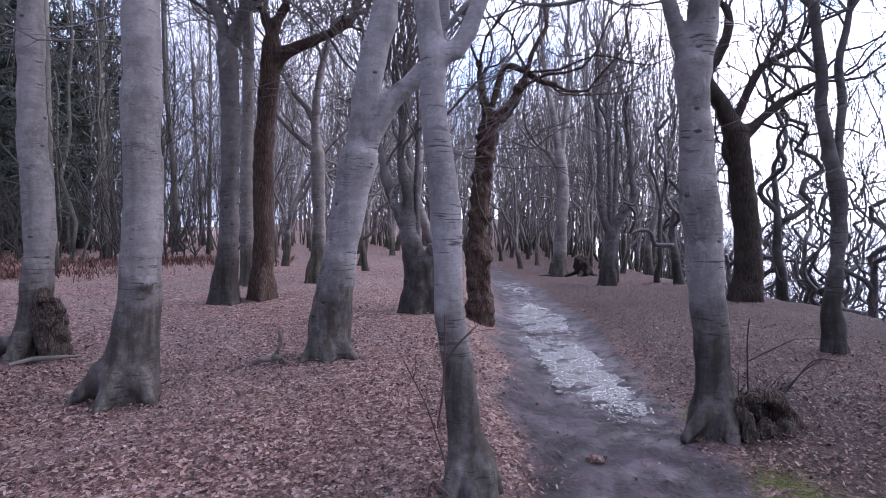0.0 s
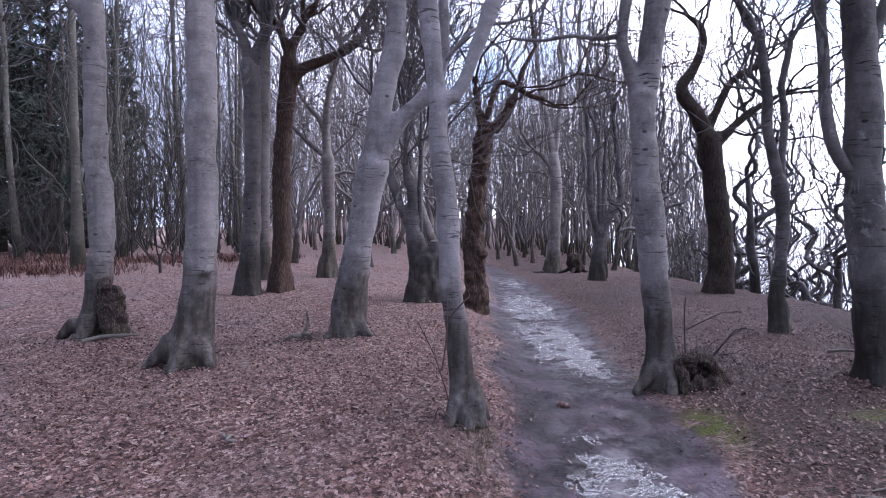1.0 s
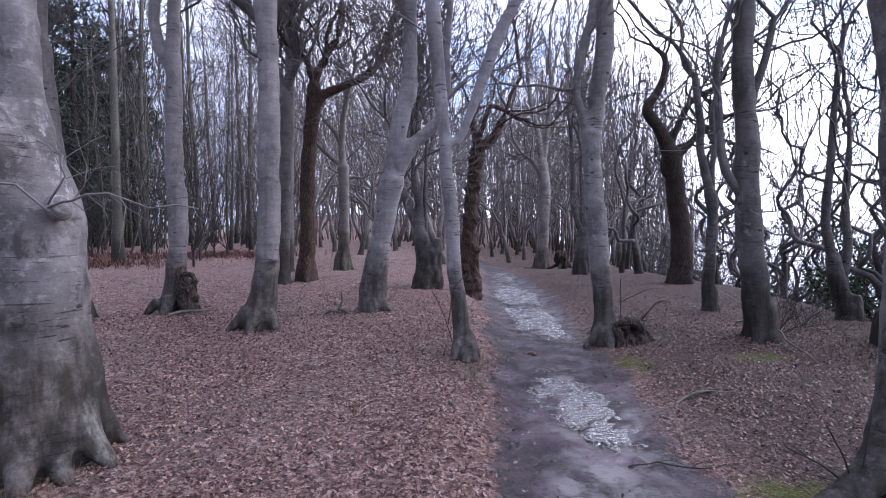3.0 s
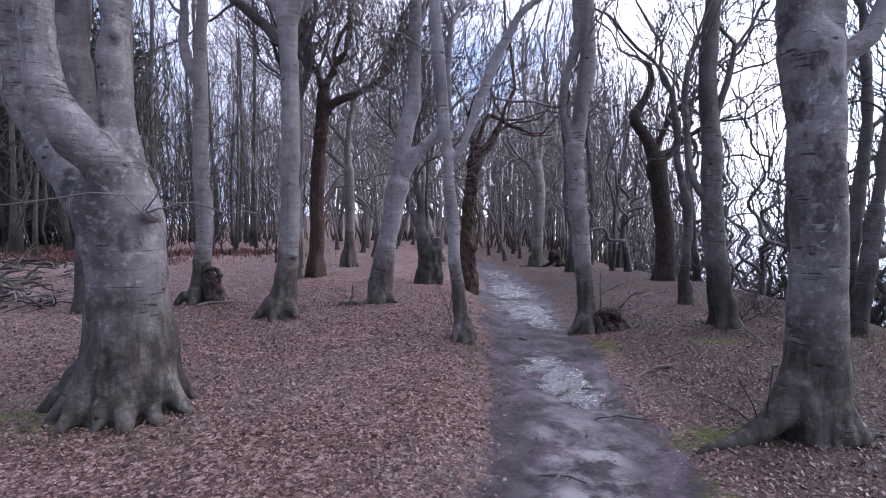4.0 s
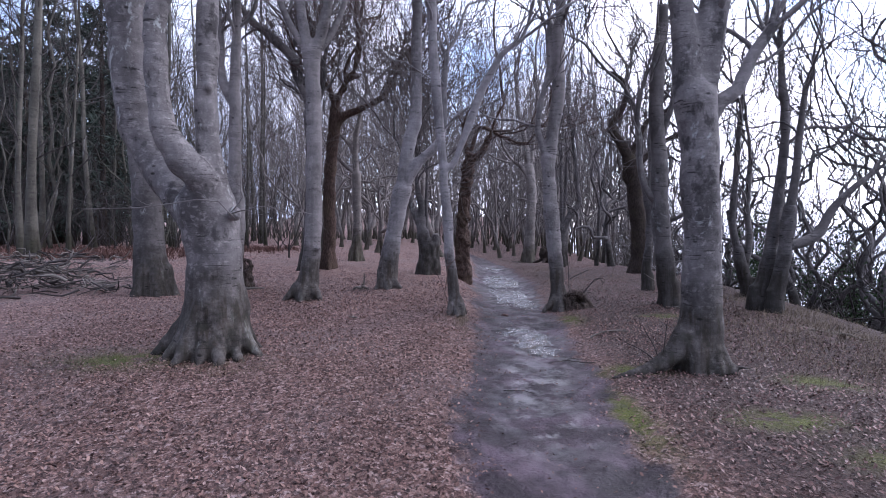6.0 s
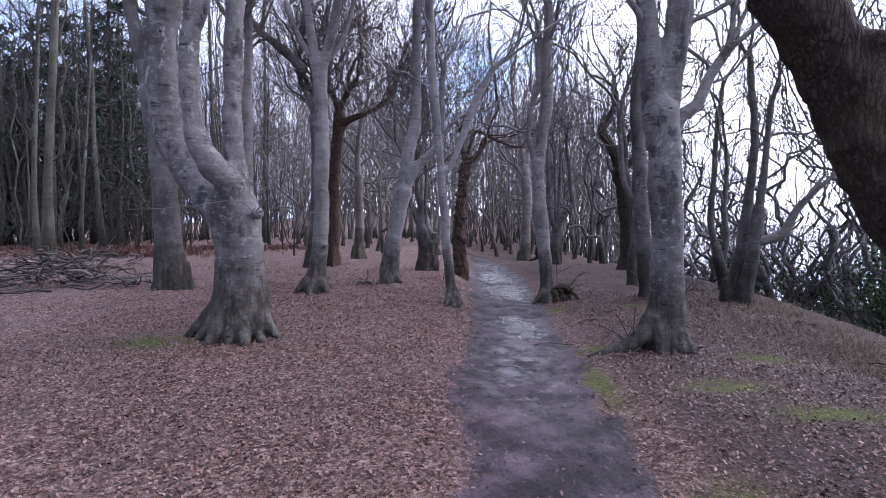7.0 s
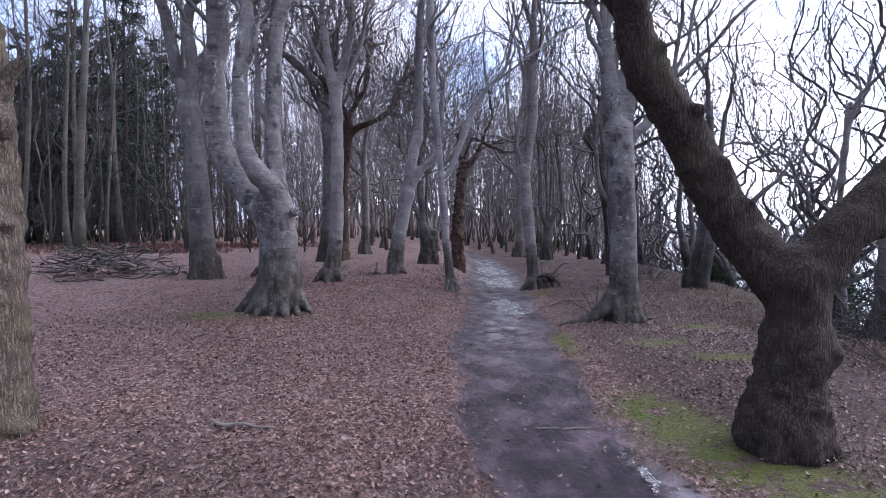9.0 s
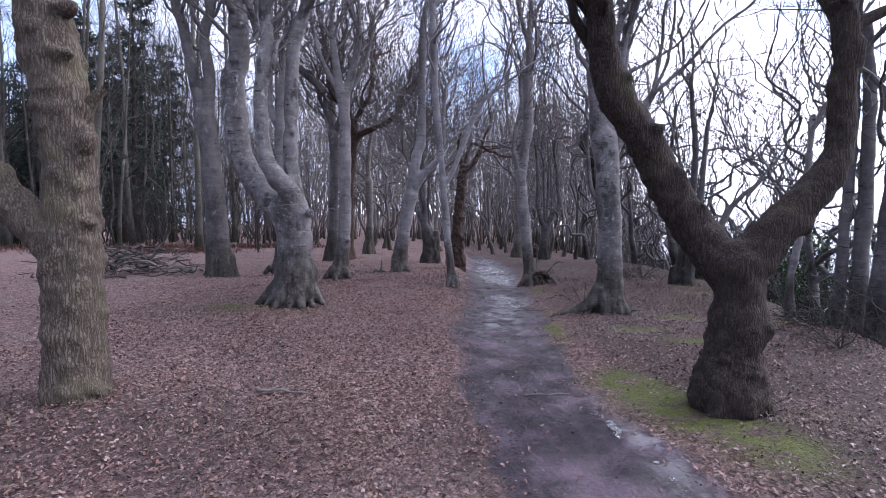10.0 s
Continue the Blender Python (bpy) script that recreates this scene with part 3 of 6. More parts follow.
# Water sheet standing in for a pale, thinly shining strip of mud.
pool(1.28, -6.4, 1.2, -4.0, 0.16, 0.005, "thin shiny strip on the pale muddy edge of the path", 4)
pool(2.2, 14.5, 2.25, 18.0, 0.3, 0.003, "small distant puddle on the path", 5)

# ---- trees ----
def full(nodes):
    """(x, z, r) or (x, y, z, r) to (x, y, z, r)."""
    return [(a[0], 0.0, a[1], a[2]) if len(a) == 3 else a for a in nodes]


def empty_thing(name, at, label, category, group=""):
    ob = new(name)
    ob.empty_display_size = 0.2
    ob.location = at
    return tagged(ob, label, category, group)


def closed_tube(nodes, sides=16, step=0.06, ripple=0.0):
    C = curve_through(nodes, step)
    R = C[:, 3].copy()
    if ripple:
        R *= 1 + ripple * np.sin(C[:, 2] * 19 + 1.3 * np.sin(C[:, 2] * 5))
    V, F = tubes(C[None, :, :3], R[None], sides)
    n = len(C)
    V = np.vstack([V, C[0, :3], C[-1, :3]])
    i = np.arange(sides)
    low = np.stack([(i + 1) % sides, i, np.full(sides, n * sides)], -1)
    top = np.stack([(n - 1) * sides + i, (n - 1) * sides + (i + 1) % sides, np.full(sides, n * sides + 1)], -1)
    return V, F, np.vstack([low, top])


def egg(centre, size, n=10):
    u, v = np.meshgrid(np.linspace(0, math.pi, n), np.arange(2 * n) * math.pi / n, indexing="ij")
    V = np.stack([np.sin(u) * np.cos(v), np.sin(u) * np.sin(v), np.cos(u)], -1) * np.array(size) + np.array(centre)
    i = np.arange(n * 2 * n).reshape(n, 2 * n)
    j = np.roll(i, -1, axis=1)
    return V.reshape(-1, 3), np.stack([i[:-1], i[1:], j[1:], j[:-1]], -1).reshape(-1, 4), np.zeros((0, 3), int)


def fused(name, pieces, voxel, knobs, knob_scale, burl, seed, bark, gnarl=()):
    """The overlapping pieces grown together into one skin, then roughened along its normals."""
    V, Q, T, k = [], [], [], 0
    for v, q, t in pieces:
        V.append(v)
        Q.append(q + k)
        T.append(t + k)
        k += len(v)
    raw = new("raw", mesh_np("raw", np.vstack(V), [np.vstack(Q), np.vstack(T)], bark))
    raw.data.polygons.foreach_set("material_index", np.zeros(len(raw.data.polygons), np.int32))
    grow = raw.modifiers.new("grow", "REMESH")
    grow.mode, grow.voxel_size, grow.use_smooth_shade = "VOXEL", voxel, True
    ease = raw.modifiers.new("ease", "SMOOTH")
    ease.factor, ease.iterations = 0.5, 5
    bpy.context.view_layer.update()
    me = bpy.data.meshes.new_from_object(raw.evaluated_get(bpy.context.evaluated_depsgraph_get()))
    old = raw.data
    bpy.data.objects.remove(raw)
    bpy.data.meshes.remove(old)
    me.name = name
    n = len(me.vertices)
    co, no = np.zeros(n * 3, np.float32), np.zeros(n * 3, np.float32)
    me.vertices.foreach_get("co", co)
    me.vertex_normals.foreach_get("vector", no)
    co, no = co.reshape(-1, 3), no.reshape(-1, 3)
    off = np.zeros(n)
    for i in range(n):
        q = Vector(co[i]) * knob_scale + Vector((seed, 0.7 * seed, 0))
        a = knobs * noise.noise(q) + 0.45 * knobs * noise.noise(q * 2.6)
        if burl:
            a += burl * max(0.0, noise.noise(q * 0.9 + Vector((7, 3, 1))) - 0.1)
        for gx, gy, gz, reach, amount in gnarl:
            d = (Vector(co[i]) - Vector((gx, gy, gz))).length / reach
            if d < 1:
                w = Vector(co[i]) * 11 + Vector((seed, 0, 0))
                a += amount * min(1.0, 2.5 * (1 - d)) * (0.35 - abs(noise.noise(w)) * 1.6 + 0.6 * noise.noise(w * 2.3))
        off[i] = a
    co = co + no * off[:, None]
    me.vertices.foreach_set("co", co.astype(np.float32).ravel())
    me.update()
    return me


def root_ring(rng, x, y, r, count):
    """Short root buttresses set round a trunk's foot."""
    out = []
    for k in range(count):
        a = 6.283 * (k + rng.uniform(-0.25, 0.25)) / count
        c, s = math.cos(a), math.sin(a)
        g = r * rng.uniform(0.7, 0.9)
        out.append([(x + c * g * 0.55, y + s * g * 0.55, 0.34 + r * 0.5, r * 0.38), (x + c * g * 1.0, y + s * g * 1.0, 0.1, r * 0.28), (x + c * g * 1.5, y + s * g * 1.5, -0.1, r * 0.16)])
    return out


def grown_tree(name, at, bark, twigs, label, seed, trunk, limbs, voxel=0.04, knobs=0.022, knob_scale=3.0, burl=0.0, ripple=0.0, rootlets=0, roots=(), lumps=(), rich=0.9, wig=0.2, bare=0.0, burr=(), burr_lumps=(), gnarl=(), low=0.0, leaders=3):
    ob = empty_thing(name, at, label, "tree", "trees along the path")
    rng = np.random.default_rng(seed)
    T = full(trunk)
    x, y, z, r = T[0]
    if roots or rootlets:
        T[0] = (x, y, z, r * 0.88)
    T = [(x, y, min(z, 0.0) - 0.3, r * 0.95)] + T
    if limbs:
        a = T[-1]
        T = T + [(a[0], a[1], a[2] + 0.7 * a[3], 0.4 * a[3])]
    L = [full(l) for l in limbs]
    pieces = [closed_tube(T, 20, 0.06, ripple)]
    for l in L:
        if l[0][3] > 2.4 * voxel:
            pieces.append(closed_tube(l, 14, 0.08, ripple * 0.6))
        else:
            V, F = stem(l, 8, 0.12, knobs * 0.6, knob_scale, 0, 0, seed)
            part("limb", mesh_np("limb", V, F[:1], bark), ob)
    pieces += [closed_tube(q, 10, 0.05) for q in [[(a * 0.92, b * 0.92, c * 0.9 - 0.01, w * 0.95) for a, b, c, w in q] for q in roots] + root_ring(rng, x, y, r, rootlets)]
    pieces += [egg(e[:3], e[3:]) for e in lumps]
    part("trunk", fused("trunk", pieces, voxel, knobs, knob_scale, burl, seed, bark, () if burr else gnarl), ob)
    if burr:
        knot = [closed_tube(q, 10, 0.05) for q in burr] + [egg(e[:3], e[3:]) for e in burr_lumps]
        part("burr", fused("burr", knot, 0.016, 0.02, 9, 0.0, seed, MAT_BURR, [(*q[:4], q[4] * 0.5) for q in gnarl]), ob, "dark gnarled hollow burr")
    stems = [T] if bare else [l for l in L if l[-1][2] > 2.2 or len(L) == 1] or [T]
    V, F = crown(rng, stems, wig, rich, low=bare or low or (0.5 if limbs else 0.6), leaders=leaders)
    part("crown", mesh_np("crown", V, F, bark, twigs), ob, "bare winter boughs and twigs", "stuff")
    return ob


def waver(rng, height, r0, r1, lean, sway, n=7):
    """Trunk nodes for a tree of the wood's depth."""
    p, d = np.array([0.0, 0.0]), rng.normal(size=2) * lean
    out = []
    for i in range(n):
        u = i / (n - 1)
        out.append((p[0], p[1], -0.3 + (height + 0.3) * u, r0 + (r1 - r0) * u + (0.6 * r0 if i == 0 else 0)))
        d = 0.7 * d + rng.normal(size=2) * sway
        p = p + d
    return out


def wood_tree(name, label, group, seed, bark, twigs, height, girth, fork, sway, wig, rich, reach=1.15, up=0.05, tips=1, twist=1.0, slim=0.6):
    """A tree of the wood's depth, forked into several stems."""
    rng = np.random.default_rng(seed)
    ob = empty_thing(name, (0, 0, 0), label, "tree", group)
    T = waver(rng, height, girth, girth * 0.4, 0.03 * height, sway * height / 3.5)
    V, F = stem(T, 12, 0.22, 0.02, 3.0, 5, 0.2, seed)
    part("trunk", mesh_np("trunk", V, F, bark), ob)
    P = even(curve_through(T, 0.2), 9)[None]
    l = sprout(rng, P[..., :3], P[..., 3], fork, 20, 4.6 * reach, 0.45, 0.95, 34, wig * 0.5, 0.12, 0.85, girth * slim, wave=0.09 * twist, crest=1.3)
    top = sprout(rng, P[..., :3], P[..., 3], 1, 20, 4.0 * reach, 0.96, 1.0, 12, wig * 0.5, 0.12, 1.0, wave=0.09 * twist, crest=1.3)
    l = (np.vstack([l[0], top[0]]), np.vstack([l[1], top[1]]))
    S = [np.column_stack([p, r]) for p, r in zip(*l)]
    for q, r in zip(*l):
        v, f = tubes(q[None], r[None], 8)
        part("limb", mesh_np("limb", v, [f], bark), ob)
    V, F = crown(rng, S, wig, rich, reach, 0.15, up, tips)
    part("crown", mesh_np("crown", V, F, bark, twigs), ob, "bare winter boughs and twigs", "stuff")
    return ob


def pole_tree(name, label, group, seed, bark, twigs, height, girth):
    """A tall drawn-up tree of the plantation: one straight stem with thin side branches high up."""
    rng = np.random.default_rng(seed)
    ob = empty_thing(name, (0, 0, 0), label, "tree", group)
    T = waver(rng, height, girth, girth * 0.25, 0.06, 0.07, 8)
    V, F = stem(T, 10, 0.4, 0.012, 2.0, 3, 0.2, seed)
    part("trunk", mesh_np("trunk", V, F, bark), ob)
    P = even(curve_through(T, 0.3), 14)[None]
    a = sprout(rng, P[..., :3], P[..., 3], 20, 7, 2.2, 0.16, 1.0, 48, 0.13, 0.07, 0.45, 0.03, 0.008)
    b = sprout(rng, *a, 5, 5, 0.9, 0.2, 1.0, 40, 0.2, 0.05, 0.6, 0.012, 0.0055)
    c = sprout(rng, *b, 3, 2, 0.6, 0.2, 1.0, 35, 0.2, 0.03, 0.7, 0.008, 0.006)
    v, f = joined([tubes(*a, 4), tubes(*b, 3), tubes(*c, 3)])
    part("crown", mesh_np("crown", v, [np.vstack(f)], twigs), ob, "thin bare winter branches", "stuff")
    return ob


def spruce(name, label, group, seed, height):
    rng = np.random.default_rng(seed)
    ob = empty_thing(name, (0, 0, 0), label, "tree", group)
    T = waver(rng, height, 0.17, 0.03, 0.02, 0.02, 6)
    V, F = stem(T, 10, 0.5, 0.012, 2.0, 0, 0, seed)
    part("trunk", mesh_np("trunk", V, F, MAT_OAK_DARK), ob)
    P = even(curve_through(T, 0.3), 20)[None]
    a = sprout(rng, P[..., :3], P[..., 3], 100, 4, 2.6, 0.1, 0.97, 80, 0.06, -0.06, 0.4, 0.03, 0.012)
    h = a[0][:, :1, 2:3] / height
    a = (a[0][:, :1] + (a[0] - a[0][:, :1]) * (1.25 - h), a[1])
    Q, _ = sprout(rng, *a, 24, 2, 0.42, 0.08, 1.0, 55, 0.2, -0.2, 0.6, 0.02, 0.016)
    v, f = tubes(*a, 3)
    side = np.cross(Q[:, -1] - Q[:, 0], rng.normal(0, 0.35, (len(Q), 3)) + [0, 0, 1.0])
    side /= np.linalg.norm(side, axis=1, keepdims=True) + 1e-6
    w = np.array([0.05, 0.012])[None, :, None] * side[:, None]
    droop = np.array([0, 0, -0.03])
    V = np.stack([Q - w + droop, Q, Q + w + droop], 2).reshape(-1, 3)
    i = np.arange(len(Q) * 6).reshape(-1, 2, 3) + len(v)
    F = np.stack([i[:, :-1, :-1], i[:, :-1, 1:], i[:, 1:, 1:], i[:, 1:, :-1]], -1).reshape(-1, 4)
    part("crown", mesh_np("crown", np.vstack([v, V]), [f, F], MAT_TWIG_DARK, MAT_NEEDLE), ob, "drooping boughs with dark green needles", "stuff")
    return ob


def planted(thing, spots, rng, lo=0.85, hi=1.15):
    """The thing at the first spot and copies of it at the others, turned and sized by chance."""
    for i, (x, y) in enumerate(spots):
        m = pose(x, y, float(ground_height(x, y)), 0, 0, rng.uniform(0, 360))
        s = rng.uniform(lo, hi)
        ob = thing if i == 0 else copy_thing(thing, m)
        ob.matrix_basis = m @ Matrix.Diagonal((s, s, s * rng.uniform(0.92, 1.08), 1))

# ---- the trees the path runs between ----
tree_a = grown_tree("beech_tree", (-2.74, 4.65, 0.14), MAT_BEECH, MAT_TWIG, "tall smooth grey beech with a straight flared trunk", seed=11,
    trunk=[(0.06, 0.18, 0.261), (0.1, 0.49, 0.205), (0.14, 0.84, 0.176), (0.17, 1.13, 0.168), (0.19, 1.46, 0.164), (0.2, 1.94, 0.16), (0.2, 2.41, 0.156), (0.22, 2.88, 0.151), (0.22, 3.35, 0.147), (0.21, 3.9, 0.146), (0.19, 4.4, 0.15), (0.18, 4.75, 0.165)],
    limbs=[[(0.12, 4.65, 0.12), (0.0, 5.4, 0.1), (-0.12, 6.3, 0.08)],
           [(0.24, 4.65, 0.12), (0.42, 5.3, 0.1), (0.55, 5.9, 0.09), (0.6, 6.4, 0.075)],
           [(0.12, 4.7, 0.08), (-0.25, 5.3, 0.065), (-0.5, 6.0, 0.05), (-0.66, 7.0, 0.04)],
           [(0.24, 0.1, 4.75, 0.08), (0.55, 0.2, 5.2, 0.065), (0.8, 0.3, 5.9, 0.05), (0.95, 0.3, 6.8, 0.04)]],
    voxel=0.035, roots=[[(-0.1, -0.1, 0.3, 0.13), (-0.28, -0.15, 0.1, 0.085), (-0.44, -0.2, -0.06, 0.04)], [(0.2, -0.16, 0.28, 0.1), (0.34, -0.22, 0.1, 0.075), (0.44, -0.28, -0.06, 0.05)], [(0.05, -0.2, 0.25, 0.12), (0.02, -0.32, 0.06, 0.08), (0.0, -0.42, -0.06, 0.05)]],
    lumps=[(0.28, -0.14, 0.98, 0.055, 0.05, 0.045)], rich=1.1, wig=0.24, low=0.25)
tree_t1 = grown_tree("beech_tree", (-4.72, 6.16, 0.13), MAT_BEECH, MAT_TWIG, "grey beech with a burred stump at its foot", seed=12,
    trunk=[(0.02, 0.13, 0.203), (0.09, 0.45, 0.168), (0.14, 0.83, 0.153), (0.18, 1.35, 0.154), (0.18, 1.92, 0.159), (0.13, 2.23, 0.143), (0.13, 2.73, 0.137), (0.15, 3.35, 0.132), (0.15, 3.97, 0.13), (0.13, 4.3, 0.135)],
    limbs=[[(0.08, 4.1, 0.09), (-0.08, 4.48, 0.095), (-0.15, 4.9, 0.09), (-0.12, 5.5, 0.085), (-0.2, 6.3, 0.08)],
           [(0.14, 4.2, 0.118), (0.18, 5.0, 0.105), (0.24, 6.2, 0.095)]],
    voxel=0.028, burr=[[(0.24, -0.05, 0.78, 0.06), (0.25, -0.09, 0.58, 0.11), (0.33, -0.09, 0.3, 0.16), (0.4, -0.09, -0.06, 0.16)], [(0.28, -0.22, 0.64, 0.045), (0.42, -0.22, 0.67, 0.045), (0.51, -0.17, 0.59, 0.05), (0.5, -0.2, 0.47, 0.05), (0.4, -0.24, 0.4, 0.06)]], roots=[[(0.1, -0.15, 0.3, 0.13), (0.08, -0.28, 0.1, 0.09), (0.06, -0.4, -0.06, 0.06)], [(-0.15, -0.1, 0.25, 0.1), (-0.3, -0.15, 0.06, 0.07), (-0.4, -0.2, -0.06, 0.04)]],
    burr_lumps=[(0.37, -0.02, 0.4, 0.1, 0.09, 0.14), (0.46, -0.1, 0.24, 0.08, 0.09, 0.1), (0.45, -0.1, 0.06, 0.12, 0.12, 0.12), (0.22, -0.11, 0.55, 0.07, 0.08, 0.12)], gnarl=[(0.36, -0.1, 0.3, 0.6, 0.05)], rich=1.2)
tree_b = grown_tree("beech_tree", (-1.2, 5.85, 0.2), MAT_BEECH_PALE, MAT_TWIG, "leaning pale beech forked into two heavy limbs", seed=13,
    trunk=[(-0.03, 0.12, 0.272), (0, 0.43, 0.225), (0.07, 0.92, 0.19), (0.16, 1.4, 0.178), (0.24, 1.82, 0.191), (0.32, 2.18, 0.197)],
    limbs=[[(0.32, 2.18, 0.149), (0.31, 2.45, 0.131), (0.4, 2.89, 0.138), (0.49, 3.31, 0.15), (0.59, 3.66, 0.144), (0.61, 4.5, 0.118), (0.64, 6.57, 0.111), (0.78, 7.49, 0.087)],
           [(0.34, 2.21, 0.137), (0.47, 2.45, 0.138), (0.65, 2.72, 0.12), (0.93, 2.97, 0.103), (1.1, 3.17, 0.091), (1.2, 3.6, 0.083), (1.2, 4.3, 0.07), (1.28, 5.1, 0.055)]],
    voxel=0.035, roots=[[(0.12, -0.14, 0.22, 0.1), (0.26, -0.2, 0.07, 0.07), (0.4, -0.26, -0.06, 0.04)], [(-0.14, -0.14, 0.22, 0.1), (-0.24, -0.22, 0.06, 0.07), (-0.32, -0.3, -0.06, 0.04)], [(0.0, -0.18, 0.2, 0.1), (0.02, -0.3, 0.04, 0.07), (0.02, -0.38, -0.06, 0.04)]], rich=1.1, wig=0.26, low=0.3)
tree_c = grown_tree("beech_tree", (0.14, 3.02, 0.15), MAT_BEECH_PALE, MAT_TWIG, "slim crooked pale beech standing beside the muddy path", seed=14,
    trunk=[(-0, 0.02, 0.14), (-0.01, 0.22, 0.103), (-0.03, 0.44, 0.094), (-0.06, 0.7, 0.09), (-0.1, 0.95, 0.084), (-0.11, 1.2, 0.081), (-0.12, 1.39, 0.081), (-0.13, 1.61, 0.084), (-0.16, 1.82, 0.078), (-0.19, 2.07, 0.072), (-0.19, 2.31, 0.069)],
    limbs=[[(-0.19, 2.31, 0.069), (-0.21, 2.49, 0.072), (-0.23, 2.68, 0.072), (-0.32, 3.62, 0.089), (-0.38, 4.4, 0.08), (-0.45, 6.41, 0.084)],
           [(-0.18, 2.32, 0.053), (-0.11, 2.4, 0.056), (-0, 2.51, 0.053), (0.38, 3.54, 0.075), (0.56, 3.89, 0.062), (0.77, 4.24, 0.053), (1.12, 4.5, 0.039)]],
    voxel=0.02, knobs=0.012, roots=[[(0.05, -0.05, 0.3, 0.055), (0.1, -0.1, 0.12, 0.055), (0.14, -0.16, -0.06, 0.045)], [(-0.06, -0.06, 0.26, 0.05), (-0.1, -0.13, 0.1, 0.05), (-0.13, -0.2, -0.06, 0.04)], [(0.0, -0.08, 0.2, 0.05), (0.02, -0.16, 0.04, 0.045), (0.03, -0.22, -0.06, 0.04)], [(0.08, 0.0, 0.3, 0.04), (0.15, -0.02, 0.1, 0.04), (0.2, -0.03, -0.05, 0.03)]], rich=1.0, wig=0.26, low=0.4)
tree_d = grown_tree("oak_tree", (0.7, 9.3, 0), MAT_OAK_RED, MAT_TWIG_RED, "rust-brown oak with a knotted burred trunk beside the path", seed=15,
    trunk=[(-0.06, 0.06, 0.22), (-0.06, 0.25, 0.24), (-0.1, 0.64, 0.192), (-0.1, 1.03, 0.201), (-0.12, 1.41, 0.163), (-0.07, 1.99, 0.163), (-0.02, 2.56, 0.163), (0.04, 3.03, 0.153), (0.1, 3.36, 0.163)],
    limbs=[[(0.08, 3.36, 0.096), (-0.05, 3.83, 0.067), (-0.11, 4.35, 0.048)],
           [(0.12, 3.39, 0.124), (0.4, 3.55, 0.105), (0.54, 3.83, 0.086), (0.67, 4.07, 0.067)],
           [(0.12, 3.6, 0.057), (0.23, 3.98, 0.057), (0.35, 4.28, 0.057), (0.64, 4.21, 0.052), (0.97, 4.02, 0.052), (1.21, 3.98, 0.042)]],
    voxel=0.03, knobs=0.05, knob_scale=7, burl=0.1, ripple=0.025, lumps=[(-0.02, -0.06, 0.16, 0.19, 0.17, 0.17), (-0.2, -0.12, 0.62, 0.1, 0.1, 0.09), (0.02, -0.16, 1.05, 0.1, 0.09, 0.1), (0.0, -0.05, 1.75, 0.14, 0.14, 0.07)], rich=0.7, wig=0.3, leaders=1)
tree_e = grown_tree("beech_tree", (2.2, 4.28, 0.02), MAT_BEECH, MAT_TWIG, "grey beech with a hollow gnarled burr at its foot", seed=16,
    trunk=[(-0.06, 0.04, 0.222), (-0.05, 0.29, 0.154), (-0.08, 0.6, 0.135), (-0.11, 0.96, 0.131), (-0.15, 1.32, 0.144), (-0.19, 1.67, 0.144), (-0.22, 2.02, 0.132), (-0.24, 2.33, 0.124), (-0.26, 2.63, 0.125), (-0.27, 2.85, 0.133)],
    limbs=[[(-0.26, 2.85, 0.121), (-0.21, 3.1, 0.116), (-0.19, 3.32, 0.112), (-0.09, 4.09, 0.124), (-0.12, 5.08, 0.109), (-0.07, 5.55, 0.105), (-0.12, 6.38, 0.091)],
           [(-0.29, 2.84, 0.089), (-0.38, 3.05, 0.075), (-0.47, 3.35, 0.068), (-0.44, 3.75, 0.062), (-0.33, 4.19, 0.058), (-0.28, 4.5, 0.055), (-0.31, 5.2, 0.045)],
           [(-0.46, 0.02, 3.42, 0.03), (-0.6, 0.35, 3.5, 0.027), (-0.8, 0.8, 3.68, 0.024), (-1.05, 1.2, 3.76, 0.022), (-1.33, 1.6, 3.92, 0.018)]],
    voxel=0.024, burr=[[(0.05, -0.18, 0.22, 0.05), (0.14, -0.22, 0.29, 0.06), (0.26, -0.23, 0.31, 0.055), (0.36, -0.2, 0.24, 0.06)], [(0.36, -0.14, 0.25, 0.07), (0.46, -0.1, 0.13, 0.08), (0.56, -0.06, -0.05, 0.08)], [(0.06, -0.18, 0.22, 0.06), (0.08, -0.24, 0.1, 0.06), (0.1, -0.28, -0.06, 0.06)]], roots=[[(-0.12, -0.08, 0.24, 0.1), (-0.27, -0.15, 0.08, 0.07), (-0.42, -0.2, -0.06, 0.045)], [(-0.02, -0.1, 0.24, 0.1), (-0.04, -0.24, 0.06, 0.08), (-0.06, -0.34, -0.06, 0.05)]],
    burr_lumps=[(0.26, 0.0, 0.08, 0.24, 0.12, 0.18), (0.24, -0.2, 0.02, 0.09, 0.08, 0.11), (0.4, -0.18, 0.02, 0.1, 0.09, 0.1)], gnarl=[(0.3, -0.12, 0.12, 0.5, 0.05)])
